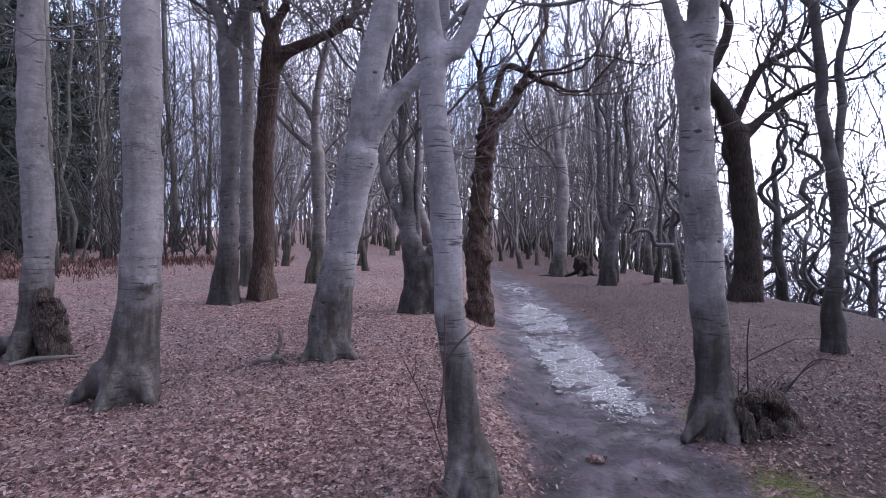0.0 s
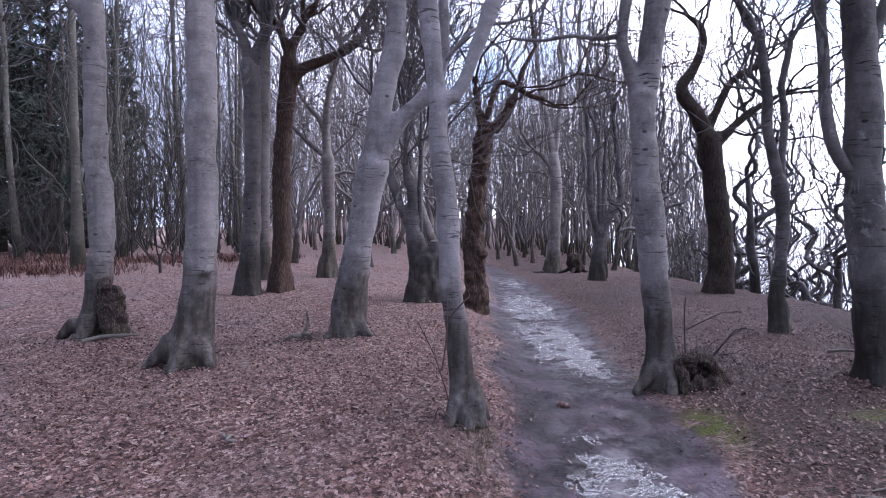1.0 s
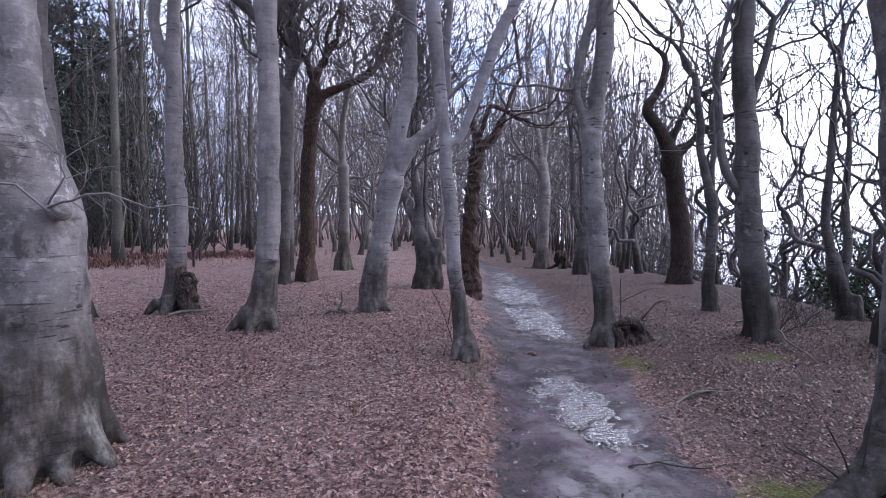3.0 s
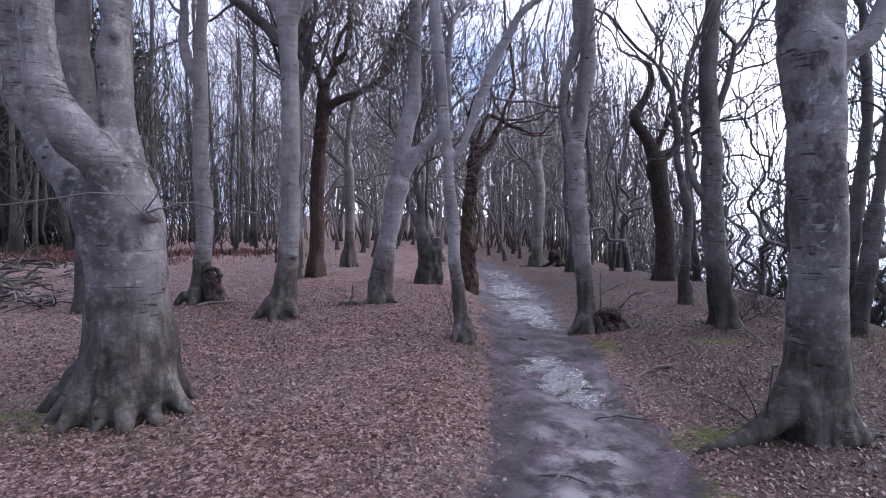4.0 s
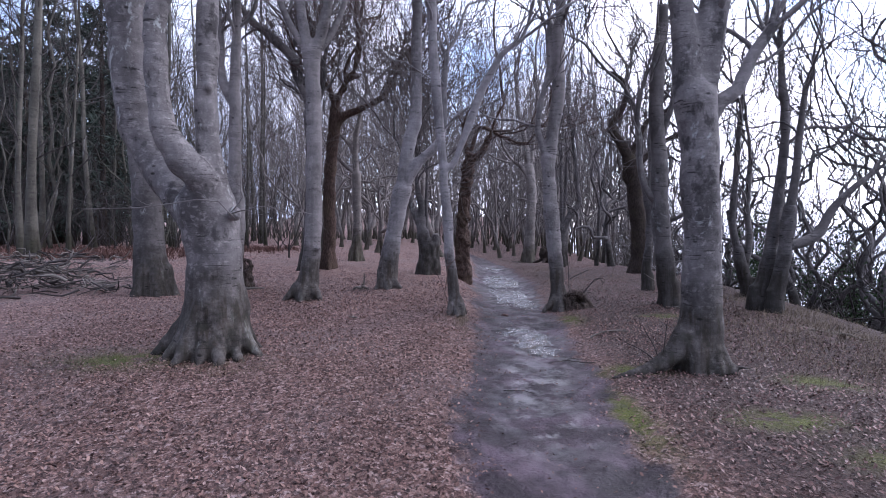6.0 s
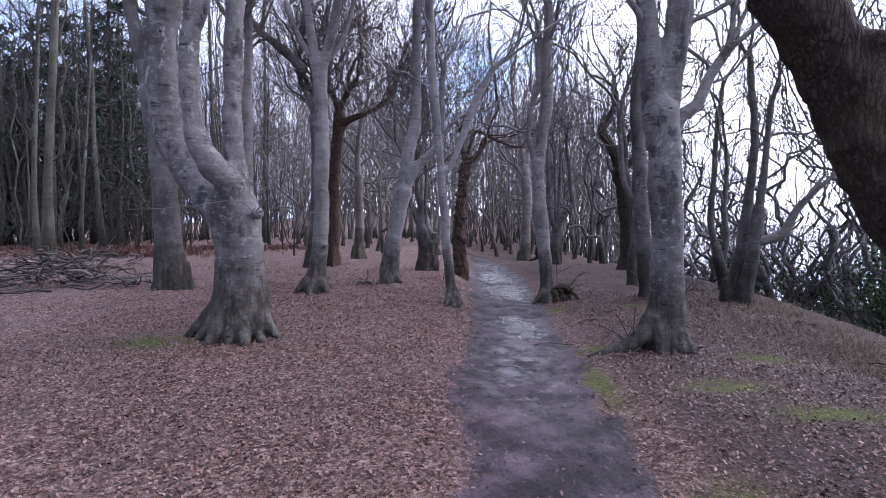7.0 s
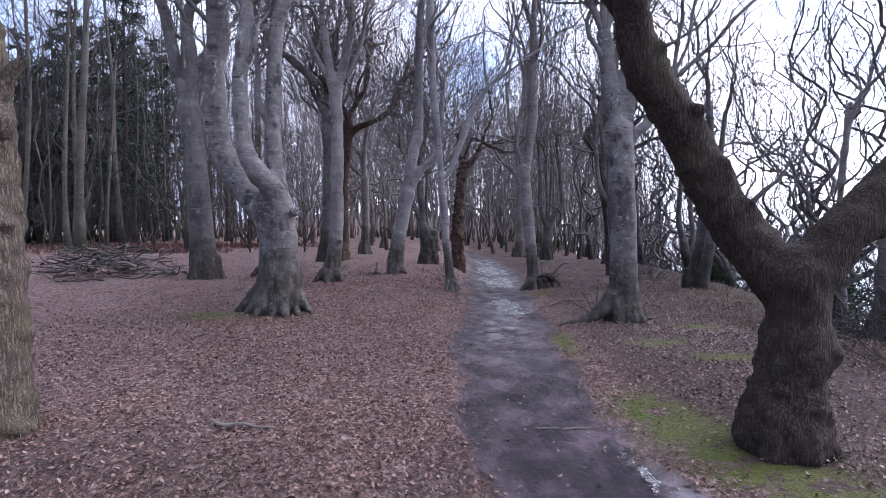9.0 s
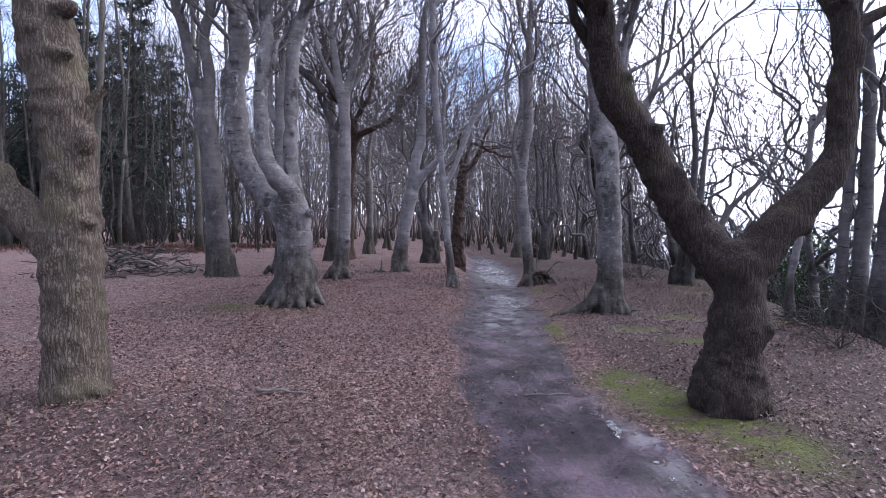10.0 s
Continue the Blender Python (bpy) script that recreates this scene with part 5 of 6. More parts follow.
tree_s3 = grown_tree("beech_tree", (5.9, -1.3, -0.25), MAT_BEECH_DARK, MAT_TWIG, "straight grey beech on the brow of the slope", seed=38,
    trunk=[(0.25, -0.02, 0.149), (0.3, 0.89, 0.125), (0.34, 1.76, 0.114), (0.37, 2.61, 0.1), (0.37, 3.88, 0.093), (0.25, 4.89, 0.08)],
    limbs=[],
    voxel=0.04, rootlets=4, rich=0.62, wig=0.34, leaders=2)
tree_s4 = grown_tree("beech_tree", (6, -1.9, -0.3), MAT_BEECH_DARK, MAT_TWIG_DARK, "dark grey beech leaning out over the slope", seed=39,
    trunk=[(-0, -0.17, 0.197), (0.03, 0.68, 0.159), (0.14, 1.81, 0.134), (0.22, 3, 0.121), (0.25, 4.17, 0.108)],
    limbs=[],
    voxel=0.04, rootlets=4, rich=0.62, wig=0.34, leaders=2)

# ---- the depth of the wood ----
def scatter(rng, count, x0, x1, y0, y1, gap, taken, keep=None):
    out = []
    for _ in range(count * 60):
        if len(out) == count:
            break
        x, y = rng.uniform(x0, x1), rng.uniform(y0, y1)
        if abs(x - np.interp(y, PATH_Y, PATH_X)) < 1.5 or (keep and not keep(x, y)):
            continue
        if all((x - a) ** 2 + (y - b) ** 2 > gap * gap for a, b in taken):
            out.append((x, y))
            taken.append((x, y))
    return out


rng = np.random.default_rng(77)
taken = [(x, y) for x, y, _ in FEET]
MIDDLE = scatter(rng, 42, -5, 13, 19, 48, 1.5, taken, lambda x, y: x < 0.32 * y + 2.5)
BEND = scatter(rng, 26, -12, 1.2, 14, 42, 1.7, taken, lambda x, y: x > -0.36 * y + 0.5 and x < 0.04 * y + 0.2)
# Last four spots lie out of view, added to shade the ground from seaward.
SLOPE = [(8.7, 10), (7.3, 16.7), (8.3, 13.2), (9.6, 7.6), (8.0, 20.2), (8.4, 4.6), (11.9, 9.9), (7.8, 1.6), (8.2, 6.2), (9.0, -0.6), (8.7, -2.4), (9.8, 12.4), (10.6, 5.2), (7.2, -10.6), (6.0, -13.5), (11.6, -7.0), (11.0, -9.5)]
taken += SLOPE
SLOPE += scatter(rng, 24, 7.4, 22, 12, 36, 1.7, taken, lambda x, y: x > 7.2 + 0.1 * y)
SLOPE += scatter(rng, 9, 8.2, 13, 6, 19, 1.2, taken, lambda x, y: x > 7.4 + 0.08 * y)
LOW = scatter(rng, 48, 7.8, 15, -4, 26, 0.85, taken, lambda x, y: x > 7.8 + 0.09 * y)
POLES = scatter(rng, 42, -30, -6.5, 11, 44, 1.4, taken, lambda x, y: x < -0.36 * y and (x < -9 or y > 15))
DARK = scatter(rng, 19, -46, -11, 17, 44, 2.2, taken, lambda x, y: x < -0.66 * y)

DARK += [(-27, 29.5), (-31, 33.5), (-20.5, 34), (-26, 38), (-30, 38.5), (-34, 37), (-19, 25.5), (-21, 28), (-23.5, 26), (-25, 30), (-22, 32), (-27, 34), (-24, 36), (-29, 31)]

kinds = [wood_tree("beech_tree", "slender twisted beech in the depth of the wood", "trees of the wood", 100 + i, MAT_BEECH_FAR, MAT_TWIG,
                   (2.6, 3.6, 2.0, 4.4, 3.0, 1.6)[i], (0.13, 0.17, 0.11, 0.16, 0.12, 0.15)[i], (2, 3, 3, 2, 3, 3)[i], 0.07, 0.22, 0.6) for i in range(6)]
spots = MIDDLE + BEND
for i, k in enumerate(kinds):
    planted(k, spots[i::6], rng)
kinds = [wood_tree("beech_tree", "wind-bent contorted beech on the slope above the sea", "trees of the slope", 140 + i, MAT_BEECH_DARK, MAT_TWIG_DARK,
                   (1.6, 2.4, 3.0, 1.2, 2.0)[i], (0.13, 0.16, 0.14, 0.15, 0.12)[i], (2, 3, 2, 3, 2)[i], 0.06, 0.26, 0.55, 1.0, 0.1, 0, 1.8, 0.66) for i in range(5)]
for i, k in enumerate(kinds):
    planted(k, SLOPE[i::5], rng, 0.85, 1.2)
kinds = [wood_tree("beech_tree", "low contorted beech clinging to the slope above the sea", "low trees of the slope", 160 + i, MAT_BEECH_DARK, MAT_TWIG_DARK,
                   (0.4, 0.6, 0.5)[i], (0.09, 0.11, 0.08)[i], (3, 4, 3)[i], 0.1, 0.34, 0.5, 0.62, 0.02, 0, 1.9, 0.5) for i in range(3)]
for i, k in enumerate(kinds):
    planted(k, LOW[i::3], rng, 0.6, 0.95)
kinds = [pole_tree("beech_tree", "tall straight plantation tree with a thin bare crown", "trees of the plantation", 170 + i, MAT_BEECH_POLE, MAT_TWIG_DARK,
                   (15, 17, 14, 16, 18)[i], (0.10, 0.13, 0.075, 0.11, 0.15)[i]) for i in range(5)]
for i, k in enumerate(kinds):
    planted(k, POLES[i::5], rng)
kinds = [spruce("spruce_tree", "dark green spruce behind the plantation trees", "spruces", 190 + i, (13, 14.5, 12)[i]) for i in range(3)]
for i, k in enumerate(kinds):
    planted(k, DARK[i::3], rng)


def distant_wood(name, count, x0, x1, y0, y1, seed, material, label, keep=None, fine=3, bend=0.12):
    """The farthest stems, too many and too thin to tell apart."""
    rng = np.random.default_rng(seed)
    x, y = rng.uniform(x0, x1, count * 2), rng.uniform(y0, y1, count * 2)
    if keep:
        ok = keep(x, y)
        x, y = x[ok], y[ok]
    x, y = x[:count], y[:count]
    n, h = len(x), rng.uniform(10, 18, len(x))
    u = np.linspace(0, 1, 12)
    P = np.stack([np.repeat(x[:, None], 12, 1), np.repeat(y[:, None], 12, 1), ground_height(x, y)[:, None] - 0.2 + h[:, None] * u], -1)
    P[..., :2] += np.cumsum(rng.normal(0, bend, (n, 12, 2)), 1) + bend * np.sin(u[None, :, None] * h[:, None, None] * 2.2 + rng.uniform(0, 6.28, (n, 1, 2)))
    R = (rng.uniform(0.04, 0.12, n) * rng.uniform(0.6, 1.1, n))[:, None] * (1 - 0.75 * u)
    a = sprout(rng, P, R, 6, 8, 4.0, 0.1, 0.95, 30, 0.12, 0.12, 0.6, 0.05, 0.018, wave=bend * 0.9, crest=1.8)
    b = sprout(rng, *a, fine, 3, 1.6, 0.15, 1.0, 42, 0.25, 0.08, 0.6, 0.022, 0.012)
    V, F = joined([tubes(P, R, 4), tubes(*a, 3), tubes(*b, 3)])
    return tagged(new(name, mesh_np(name, V, [np.vstack(F)], material)), label, "woodland", kind="stuff")


distant_wood("distant_wood", 270, -40, 12, 38, 52, 5, MAT_BEECH_FAR, "dense grey-brown stems of the wood far off", lambda x, y: x < 0.2 * y)
distant_wood("distant_wood", 160, -75, 18, 52, 80, 7, MAT_TWIG, "farthest crowded stems of the wood", lambda x, y: x < 0.22 * y, 2)
distant_wood("distant_wood", 130, -48, -8, 18, 44, 6, MAT_BEECH_POLE, "dark crowded stems deep in the plantation", lambda x, y: x < -0.42 * y - 2)
# Next two stand out of view, added to keep sky light off trunk fronts.
distant_wood("distant_wood", 60, -38, 34, -46, -14, 8, MAT_BEECH_FAR, "unseen grey stems behind the camera, holding sky light off the trunks", lambda x, y: np.abs(x - 1) > 2.0, 1)
distant_wood("distant_wood", 55, -40, -9, -14, 14, 9, MAT_BEECH_FAR, "unseen grey stems out of view on the left, blocking sky light", lambda x, y: x < -8 - 0.9 * np.maximum(0, y + 9.5), 1)
distant_wood("distant_wood", 190, 6, 28, 26, 56, 10, MAT_BEECH_FAR, "grey stems of the wood along the coast", lambda x, y: (x > 0.18 * y) & (x < 0.5 * y), 3)

distant_wood("distant_wood", 260, -26, 18, 46, 75, 14, MAT_BEECH_FAR, "pale grey stems closing the end of the path", lambda x, y: x < 0.24 * y, 1)


def scrub(name, count, x0, x1, y0, y1, seed, label, keep, material, reach=2.6, lift=0.05, wig=0.62):
    """Low wind-clipped boughs and scrub crowding the slope below the path."""
    rng = np.random.default_rng(seed)
    x, y = rng.uniform(x0, x1, count), rng.uniform(y0, y1, count)
    ok = keep(x, y)
    x, y = x[ok], y[ok]
    n = len(x)
    P = np.stack([np.stack([x, y, ground_height(x, y) - 0.1 + h], -1) for h in (0.0, 0.3, 0.6)], 1)
    R = np.repeat(np.array([[0.045, 0.038, 0.034]]), n, 0)
    a = sprout(rng, P, R, 5, 14, reach, 0.4, 1.0, 50, wig * 0.22, lift, 0.7, 0.024, 0.008, wave=wig * 0.17, crest=1.1)
    b = sprout(rng, *a, 4, 5, 1.1, 0.2, 1.0, 48, 0.36, 0.03, 0.6, 0.02, 0.007)
    c = sprout(rng, *b, 2, 3, 0.55, 0.2, 1.0, 45, 0.36, 0.03, 0.6, 0.01, 0.005)
    V, F = joined([tubes(P, R, 5), tubes(*a, 4), tubes(*b, 3), tubes(*c, 3)])
    return tagged(new(name, mesh_np(name, V, [np.vstack(F)], material)), label, "scrub", kind="stuff")


scrub("slope_scrub", 150, 6.0, 15, -4, 30, 12, "dense tangle of bare contorted scrub on the slope above the sea",
      lambda x, y: x > np.interp(y, EDGE_Y, EDGE_X) + 1.5, MAT_TWIG_DARK, 2.2)
scrub("undergrowth", 70, -32, -5, 12, 34, 13, "thin bare undergrowth among the plantation stems", lambda x, y: (x < -0.34 * y) & (y > 13), MAT_TWIG_DARK, 3.6, 0.14, 0.2)

# ---- roots and burrs of the nearest trees ----
def add_stem(name, parent, nodes, bark, seed, sides=12, knobs=0.02, label=""):
    V, F = stem(full(nodes), sides, 0.06, knobs, 5.0, 0, 0, seed)
    return part(name, mesh_np(name, V, F, bark), parent, label)


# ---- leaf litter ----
def leaf_darkness(x, y):
    """Leaves are darker and glossier between the path and the brow, in patches elsewhere."""
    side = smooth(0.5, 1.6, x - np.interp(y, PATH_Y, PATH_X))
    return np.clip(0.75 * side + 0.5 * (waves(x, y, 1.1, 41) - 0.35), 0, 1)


def fallen_leaves(name, count, box, seed, thin):
    rng = np.random.default_rng(seed)
    x, y = rng.uniform(box[0], box[1], count * 3), rng.uniform(box[2], box[3], count * 3)
    keep = rng.uniform(size=len(x)) < (1 - 0.95 * path_share(x, y)) * (0.55 + 0.45 * (waves(x, y, 1.6, 21) > -0.45)) * thin(x, y) * (1 - 0.9 * blotches(x, y, MOSS)) * (1 - 0.2 * blotches(x, y, DARK_BLOTS))
    x, y = x[keep][:count], y[keep][:count]
    n = len(x)
    z = ground_height(x, y) + rng.uniform(0.004, 0.03, n)
    size = rng.uniform(0.008, 0.0185, n)
    a = rng.uniform(0, 6.28, n)
    tilt, roll, curl = rng.normal(0, 0.5, n), rng.normal(0, 0.5, n), rng.uniform(-0.3, 0.9, n)
    shape = np.array([(-1.0, 0, 0), (-0.35, 0.55, 1), (0.4, 0.5, 1), (1.05, 0, 0), (0.4, -0.5, 1), (-0.35, -0.55, 1)])
    u = shape[None, :, 0] * size[:, None]
    v = shape[None, :, 1] * size[:, None]
    w = (np.abs(shape[None, :, 2]) * curl[:, None] * 0.5 + 0.25 * curl[:, None] * shape[None, :, 0] ** 2) * size[:, None] + u * np.sin(tilt)[:, None] + v * np.sin(roll)[:, None]
    V = np.stack([x[:, None] + u * np.cos(a)[:, None] - v * np.sin(a)[:, None], y[:, None] + u * np.sin(a)[:, None] + v * np.cos(a)[:, None], z[:, None] + w], -1).reshape(-1, 3)
    i = np.arange(n * 6).reshape(n, 6)
    F = np.concatenate([i[:, [0, 1, 2, 3]], i[:, [0, 3, 4, 5]]])
    leaf_dark = np.repeat(leaf_darkness(x, y), 6)
    return tagged(new(name, mesh_np(name, V, [F], MAT_LEAF, smooth=False, attrs=dict(leaf_dark=leaf_dark))), "brown and pale fallen beech leaves lying on the ground", "leaf litter", kind="stuff")


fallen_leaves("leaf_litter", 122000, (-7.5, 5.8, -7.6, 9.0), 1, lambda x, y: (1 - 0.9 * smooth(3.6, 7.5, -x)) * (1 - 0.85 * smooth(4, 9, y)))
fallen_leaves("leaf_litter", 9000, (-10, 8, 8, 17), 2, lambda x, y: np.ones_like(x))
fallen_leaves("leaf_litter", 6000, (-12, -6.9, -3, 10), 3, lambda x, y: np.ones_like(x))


def tufts(name, count, spots, height, material, label, category, seed, lean=0.5, width=0.004):
    """Blades of grass or fern stalks, thick about the given spots (x, y, rx, ry)."""
    rng = np.random.default_rng(seed)
    s = np.array(spots)[rng.integers(0, len(spots), count)]
    cl = rng.normal(size=(count // 12 + 1, 2))[rng.integers(0, count // 12 + 1, count)]
    x = s[:, 0] + s[:, 2] * 0.7 * cl[:, 0] + rng.normal(0, 0.05, count)
    y = s[:, 1] + s[:, 3] * 0.7 * cl[:, 1] + rng.normal(0, 0.05, count)
    ok = path_share(x, y) < 0.3
    x, y = x[ok], y[ok]
    n = len(x)
    z = ground_height(x, y) - 0.01
    a = rng.uniform(0, 6.28, n)
    h = height * rng.uniform(0.4, 1.2, n)
    d = np.stack([np.cos(a), np.sin(a)], -1) * (h * lean * rng.uniform(0.3, 1.5, n))[:, None]
    q = np.stack([-np.sin(a), np.cos(a), np.zeros(n)], -1) * width
    b = np.stack([x, y, z], -1)
    m = b + np.column_stack([d * 0.35, h * 0.65])
    t = b + np.column_stack([d, h * rng.uniform(0.6, 1.0, n)])
    V = np.stack([b - q, b + q, m + q * 0.7, m - q * 0.7, t], 1).reshape(-1, 3)
    i = np.arange(n * 5).reshape(n, 5)
    return tagged(new(name, mesh_np(name, V, [i[:, [0, 1, 2, 3]], i[:, [3, 2, 4]]], material)), label, category, kind="stuff")


tufts("dry_grass", 11000, [(4.6, 0.8, 0.9, 1.4), (5.3, 2.4, 0.7, 1.2), (6.2, 5.0, 0.6, 2.0), (5.2, -0.6, 0.4, 0.8), (0.5, 2.6, 0.25, 0.4), (3.4, 12, 1.2, 4)],
      0.13, MAT_GRASS, "bleached dry grass along the brow of the slope", "grass", 31, 1.1, 0.0017)
tufts("dry_grass", 3600, [(5.45, 0.1, 0.35, 0.5), (5.65, 1.2, 0.3, 0.6), (5.9, 2.3, 0.35, 0.6), (5.2, -0.9, 0.3, 0.5), (6.2, 3.4, 0.4, 0.6)],
      0.12, MAT_GRASS, "blond dry grass fringing the brow of the slope", "grass", 34, 1.7, 0.0018)
tufts("dry_grass", 5000, [(-2.7, -0.2, 0.8, 0.35), (-2.4, -5.2, 1.3, 0.8), (-1.2, -4.0, 1.2, 1.0), (-0.3, -5.6, 0.8, 0.7), (2.9, -5.2, 0.4, 0.5), (-4.2, 0.3, 0.8, 0.5)],
      0.09, MAT_GRASS, "sparse bleached grass among the fallen leaves", "grass", 33, 1.6, 0.0015)
tufts("bracken", 13000, [(-14, 17, 4, 2.5), (-20, 20, 5, 3), (-9, 19, 2.5, 2), (-26, 18, 5, 4), (-12, 13.5, 2.5, 1.2)], 0.26, MAT_BRACKEN, "low rust-red dead bracken under the plantation trees", "bracken", 32, 1.3, 0.009)


# ---- fallen wood, saplings and other small things ----
def rod(name, nodes, material, label, category, group="", seed=0, knobs=0.006, sides=8):
    """A fallen stick, branch or log lying along the nodes (x, y, lift, r) on the ground: crooked, with snapped side twigs."""
    r2 = np.random.default_rng(900 + seed)
    C = even(curve_through([(x, y, float(ground_height(x, y)) + up, r) for x, y, up, r in nodes], 0.04), max(5, int(2.5 * len(nodes))))
    o = C[0, :3].copy()
    C[:, :3] -= o
    C[1:-1, :3] += r2.normal(0, 1, (len(C) - 2, 3)) * C[1:-1, 3:] * np.array([1.5, 1.5, 0.5])
    C[:, 3] *= r2.uniform(0.75, 1.15, len(C))
    V, F = stem([tuple(p) for p in C], sides, 0.04, knobs, 14.0, 0, 0, seed)
    length = float(np.linalg.norm(C[-1, :3]))
    q = sprout(r2, C[None, :, :3], C[None, :, 3], 3, 5, 0.3 * length, 0.2, 0.9, 48, 0.18, 0.0, 0.5, 0.008, 0.002)
    q[0][..., 2] = np.maximum(q[0][..., 2], -0.01)
    v, f = tubes(*q, 4)
    ob = new(name, mesh_np(name, np.vstack([V, v]), [np.vstack([F[0], f + len(V)]), F[1]], material))
    ob.location = o
    return tagged(ob, label, category, group)


rod("fallen_branch", [(2.03, 1.73, 0.012, 0.013), (2.2, 1.86, 0.03, 0.013), (2.35, 1.9, 0.03, 0.012), (2.52, 2.02, 0.02, 0.009), (2.68, 2.05, 0.012, 0.004)], MAT_DEADWOOD, "grey fallen branch lying on the leaves", "branch", "fallen branches", 1)
rod("fallen_branch", [(2.3, 1.88, 0.04, 0.008), (2.48, 1.9, 0.04, 0.007), (2.7, 1.86, 0.02, 0.003)], MAT_DEADWOOD, "thin bent fallen branch lying on the leaves", "branch", "fallen branches", 2)
rod("fallen_log", [(5.45, 2.25, 0.01, 0.02), (5.58, 1.85, 0.02, 0.024), (5.72, 1.4, 0.01, 0.016)], MAT_DEADWOOD, "weathered grey log half hidden in dry grass", "log", "", 3)
rod("fallen_branch", [(1.01, 1.24, 0.012, 0.009), (1.18, 1.44, 0.018, 0.01), (1.36, 1.64, 0.012, 0.005)], MAT_DEADWOOD, "pale stick lying in the muddy puddle", "branch", "fallen branches", 4)
rod("fallen_branch", [(1.2, 0.62, 0.01, 0.007), (1.45, 0.6, 0.012, 0.007), (1.66, 0.52, 0.012, 0.006), (1.85, 0.52, 0.01, 0.003)], MAT_TWIG_DARK, "dark stick pressed into the mud of the path", "branch", "fallen branches", 5)
rod("fallen_branch", [(4.55, 5.3, 0.05, 0.02), (4.5, 4.5, 0.16, 0.018), (4.3, 3.7, 0.10, 0.014), (4.15, 2.9, 0.03, 0.008)], MAT_DEADWOOD, "long thin branch fallen beside a beech", "branch", "fallen branches", 6)
rod("fallen_branch", [(-1.56, 2.66, 0.02, 0.013), (-1.42, 2.52, 0.03, 0.012)], MAT_DEADWOOD, "short pale stick lying on the leaf litter", "branch", "fallen branches", 7)
rod("fallen_branch", [(0.5, -0.44, 0.008, 0.005), (0.66, -0.46, 0.01, 0.005), (0.8, -0.56, 0.008, 0.003)], MAT_TWIG_DARK, "small dark stick on the muddy path", "branch", "fallen branches", 8)
rod("fallen_branch", [(0.55, -4.3, 0.01, 0.008), (0.85, -4.35, 0.012, 0.008), (1.0, -4.3, 0.01, 0.005)], MAT_DEADWOOD, "pale thin stick on the muddy path", "branch", "fallen branches", 9)
rod("fallen_branch", [(-2.0, -4.35, 0.02, 0.016), (-1.75, -4.42, 0.025, 0.015), (-1.5, -4.4, 0.015, 0.009)], MAT_DEADWOOD, "bleached stick on the grassy litter", "branch", "fallen branches", 10)
rod("fallen_log", [(3.9, 22.2, 0.05, 0.05), (4.4, 22.6, 0.06, 0.045), (5.0, 23.0, 0.04, 0.035)], MAT_DEADWOOD, "pale fallen log beyond the bend of the path", "log", "", 11)
rod("fallen_branch", [(-4.45, 5.55, 0.03, 0.03), (-4.2, 5.75, 0.06, 0.028), (-3.9, 5.85, 0.04, 0.015)], MAT_DEADWOOD, "bleached branch at the foot of a burred beech", "branch", "fallen branches", 12)
rod("broken_stake", [(-1.69, 5.6, -0.05, 0.022), (-1.68, 5.6, 0.2, 0.02), (-1.69, 5.6, 0.36, 0.006)], MAT_DEADWOOD, "pale splintered sapling stump standing in the leaves", "stump", "", 13)
rod("fallen_branch", [(-1.9, 5.45, 0.03, 0.03), (-1.75, 5.5, 0.08, 0.032), (-1.58, 5.48, 0.03, 0.02)], MAT_DEADWOOD, "broken piece of pale wood beside a splintered stump", "branch", "fallen branches", 14)

rng = np.random.default_rng(909)


def brush_pile(x, y, wide, deep, high, count, label, material, stout=0.03):
    """A heap of cut branches, each lying its own way."""
    z = float(ground_height(x, y))
    heap = empty_thing("brush_pile", (x, y, z), label, "brush pile")
    for i in range(count):
        px, py = rng.normal(0, 0.42) * wide, rng.normal(0, 0.42) * deep
        rest = max(0.0, 1 - (px / wide) ** 2 - (py / deep) ** 2) * high
        a, tilt, length, r = rng.uniform(0, 6.28), rng.normal(0.03, 0.16), rng.uniform(0.3, 1.1) * min(1.0, 0.3 + 0.35 * wide), stout * rng.uniform(0.3, 1.0) ** 2 + 0.004
        h = float(ground_height(x + px, y + py)) - z + rng.uniform(0.02, 1.0) * rest + 0.03
        d = np.array([math.cos(a), math.sin(a), tilt]) * length / 3
        N = [(px + d[0] * k + rng.normal(0, 0.07), py + d[1] * k + rng.normal(0, 0.07), max(h + d[2] * k + rng.normal(0, 0.05), 0.0), r * (1 - 0.22 * k)) for k in range(4)]
        V, F = stem(N, 6, 0.16, 0.006, 8.0, 0, 0, i)
        part("stick", mesh_np("stick", V, F, MAT_TWIG_DARK if i % 2 else material), heap)


brush_pile(-8.3, 5.3, 2.0, 0.9, 0.6, 170, "heap of grey cut branches on the woodland floor", MAT_DEADWOOD)
brush_pile(-10.2, 8.2, 2.6, 1.2, 0.6, 120, "low heap of brushwood before the plantation", MAT_DEADWOOD)
brush_pile(5.6, -1.3, 1.0, 0.7, 0.3, 60, "tangle of dead twigs at the foot of slim beeches", MAT_TWIG_DARK, 0.012)


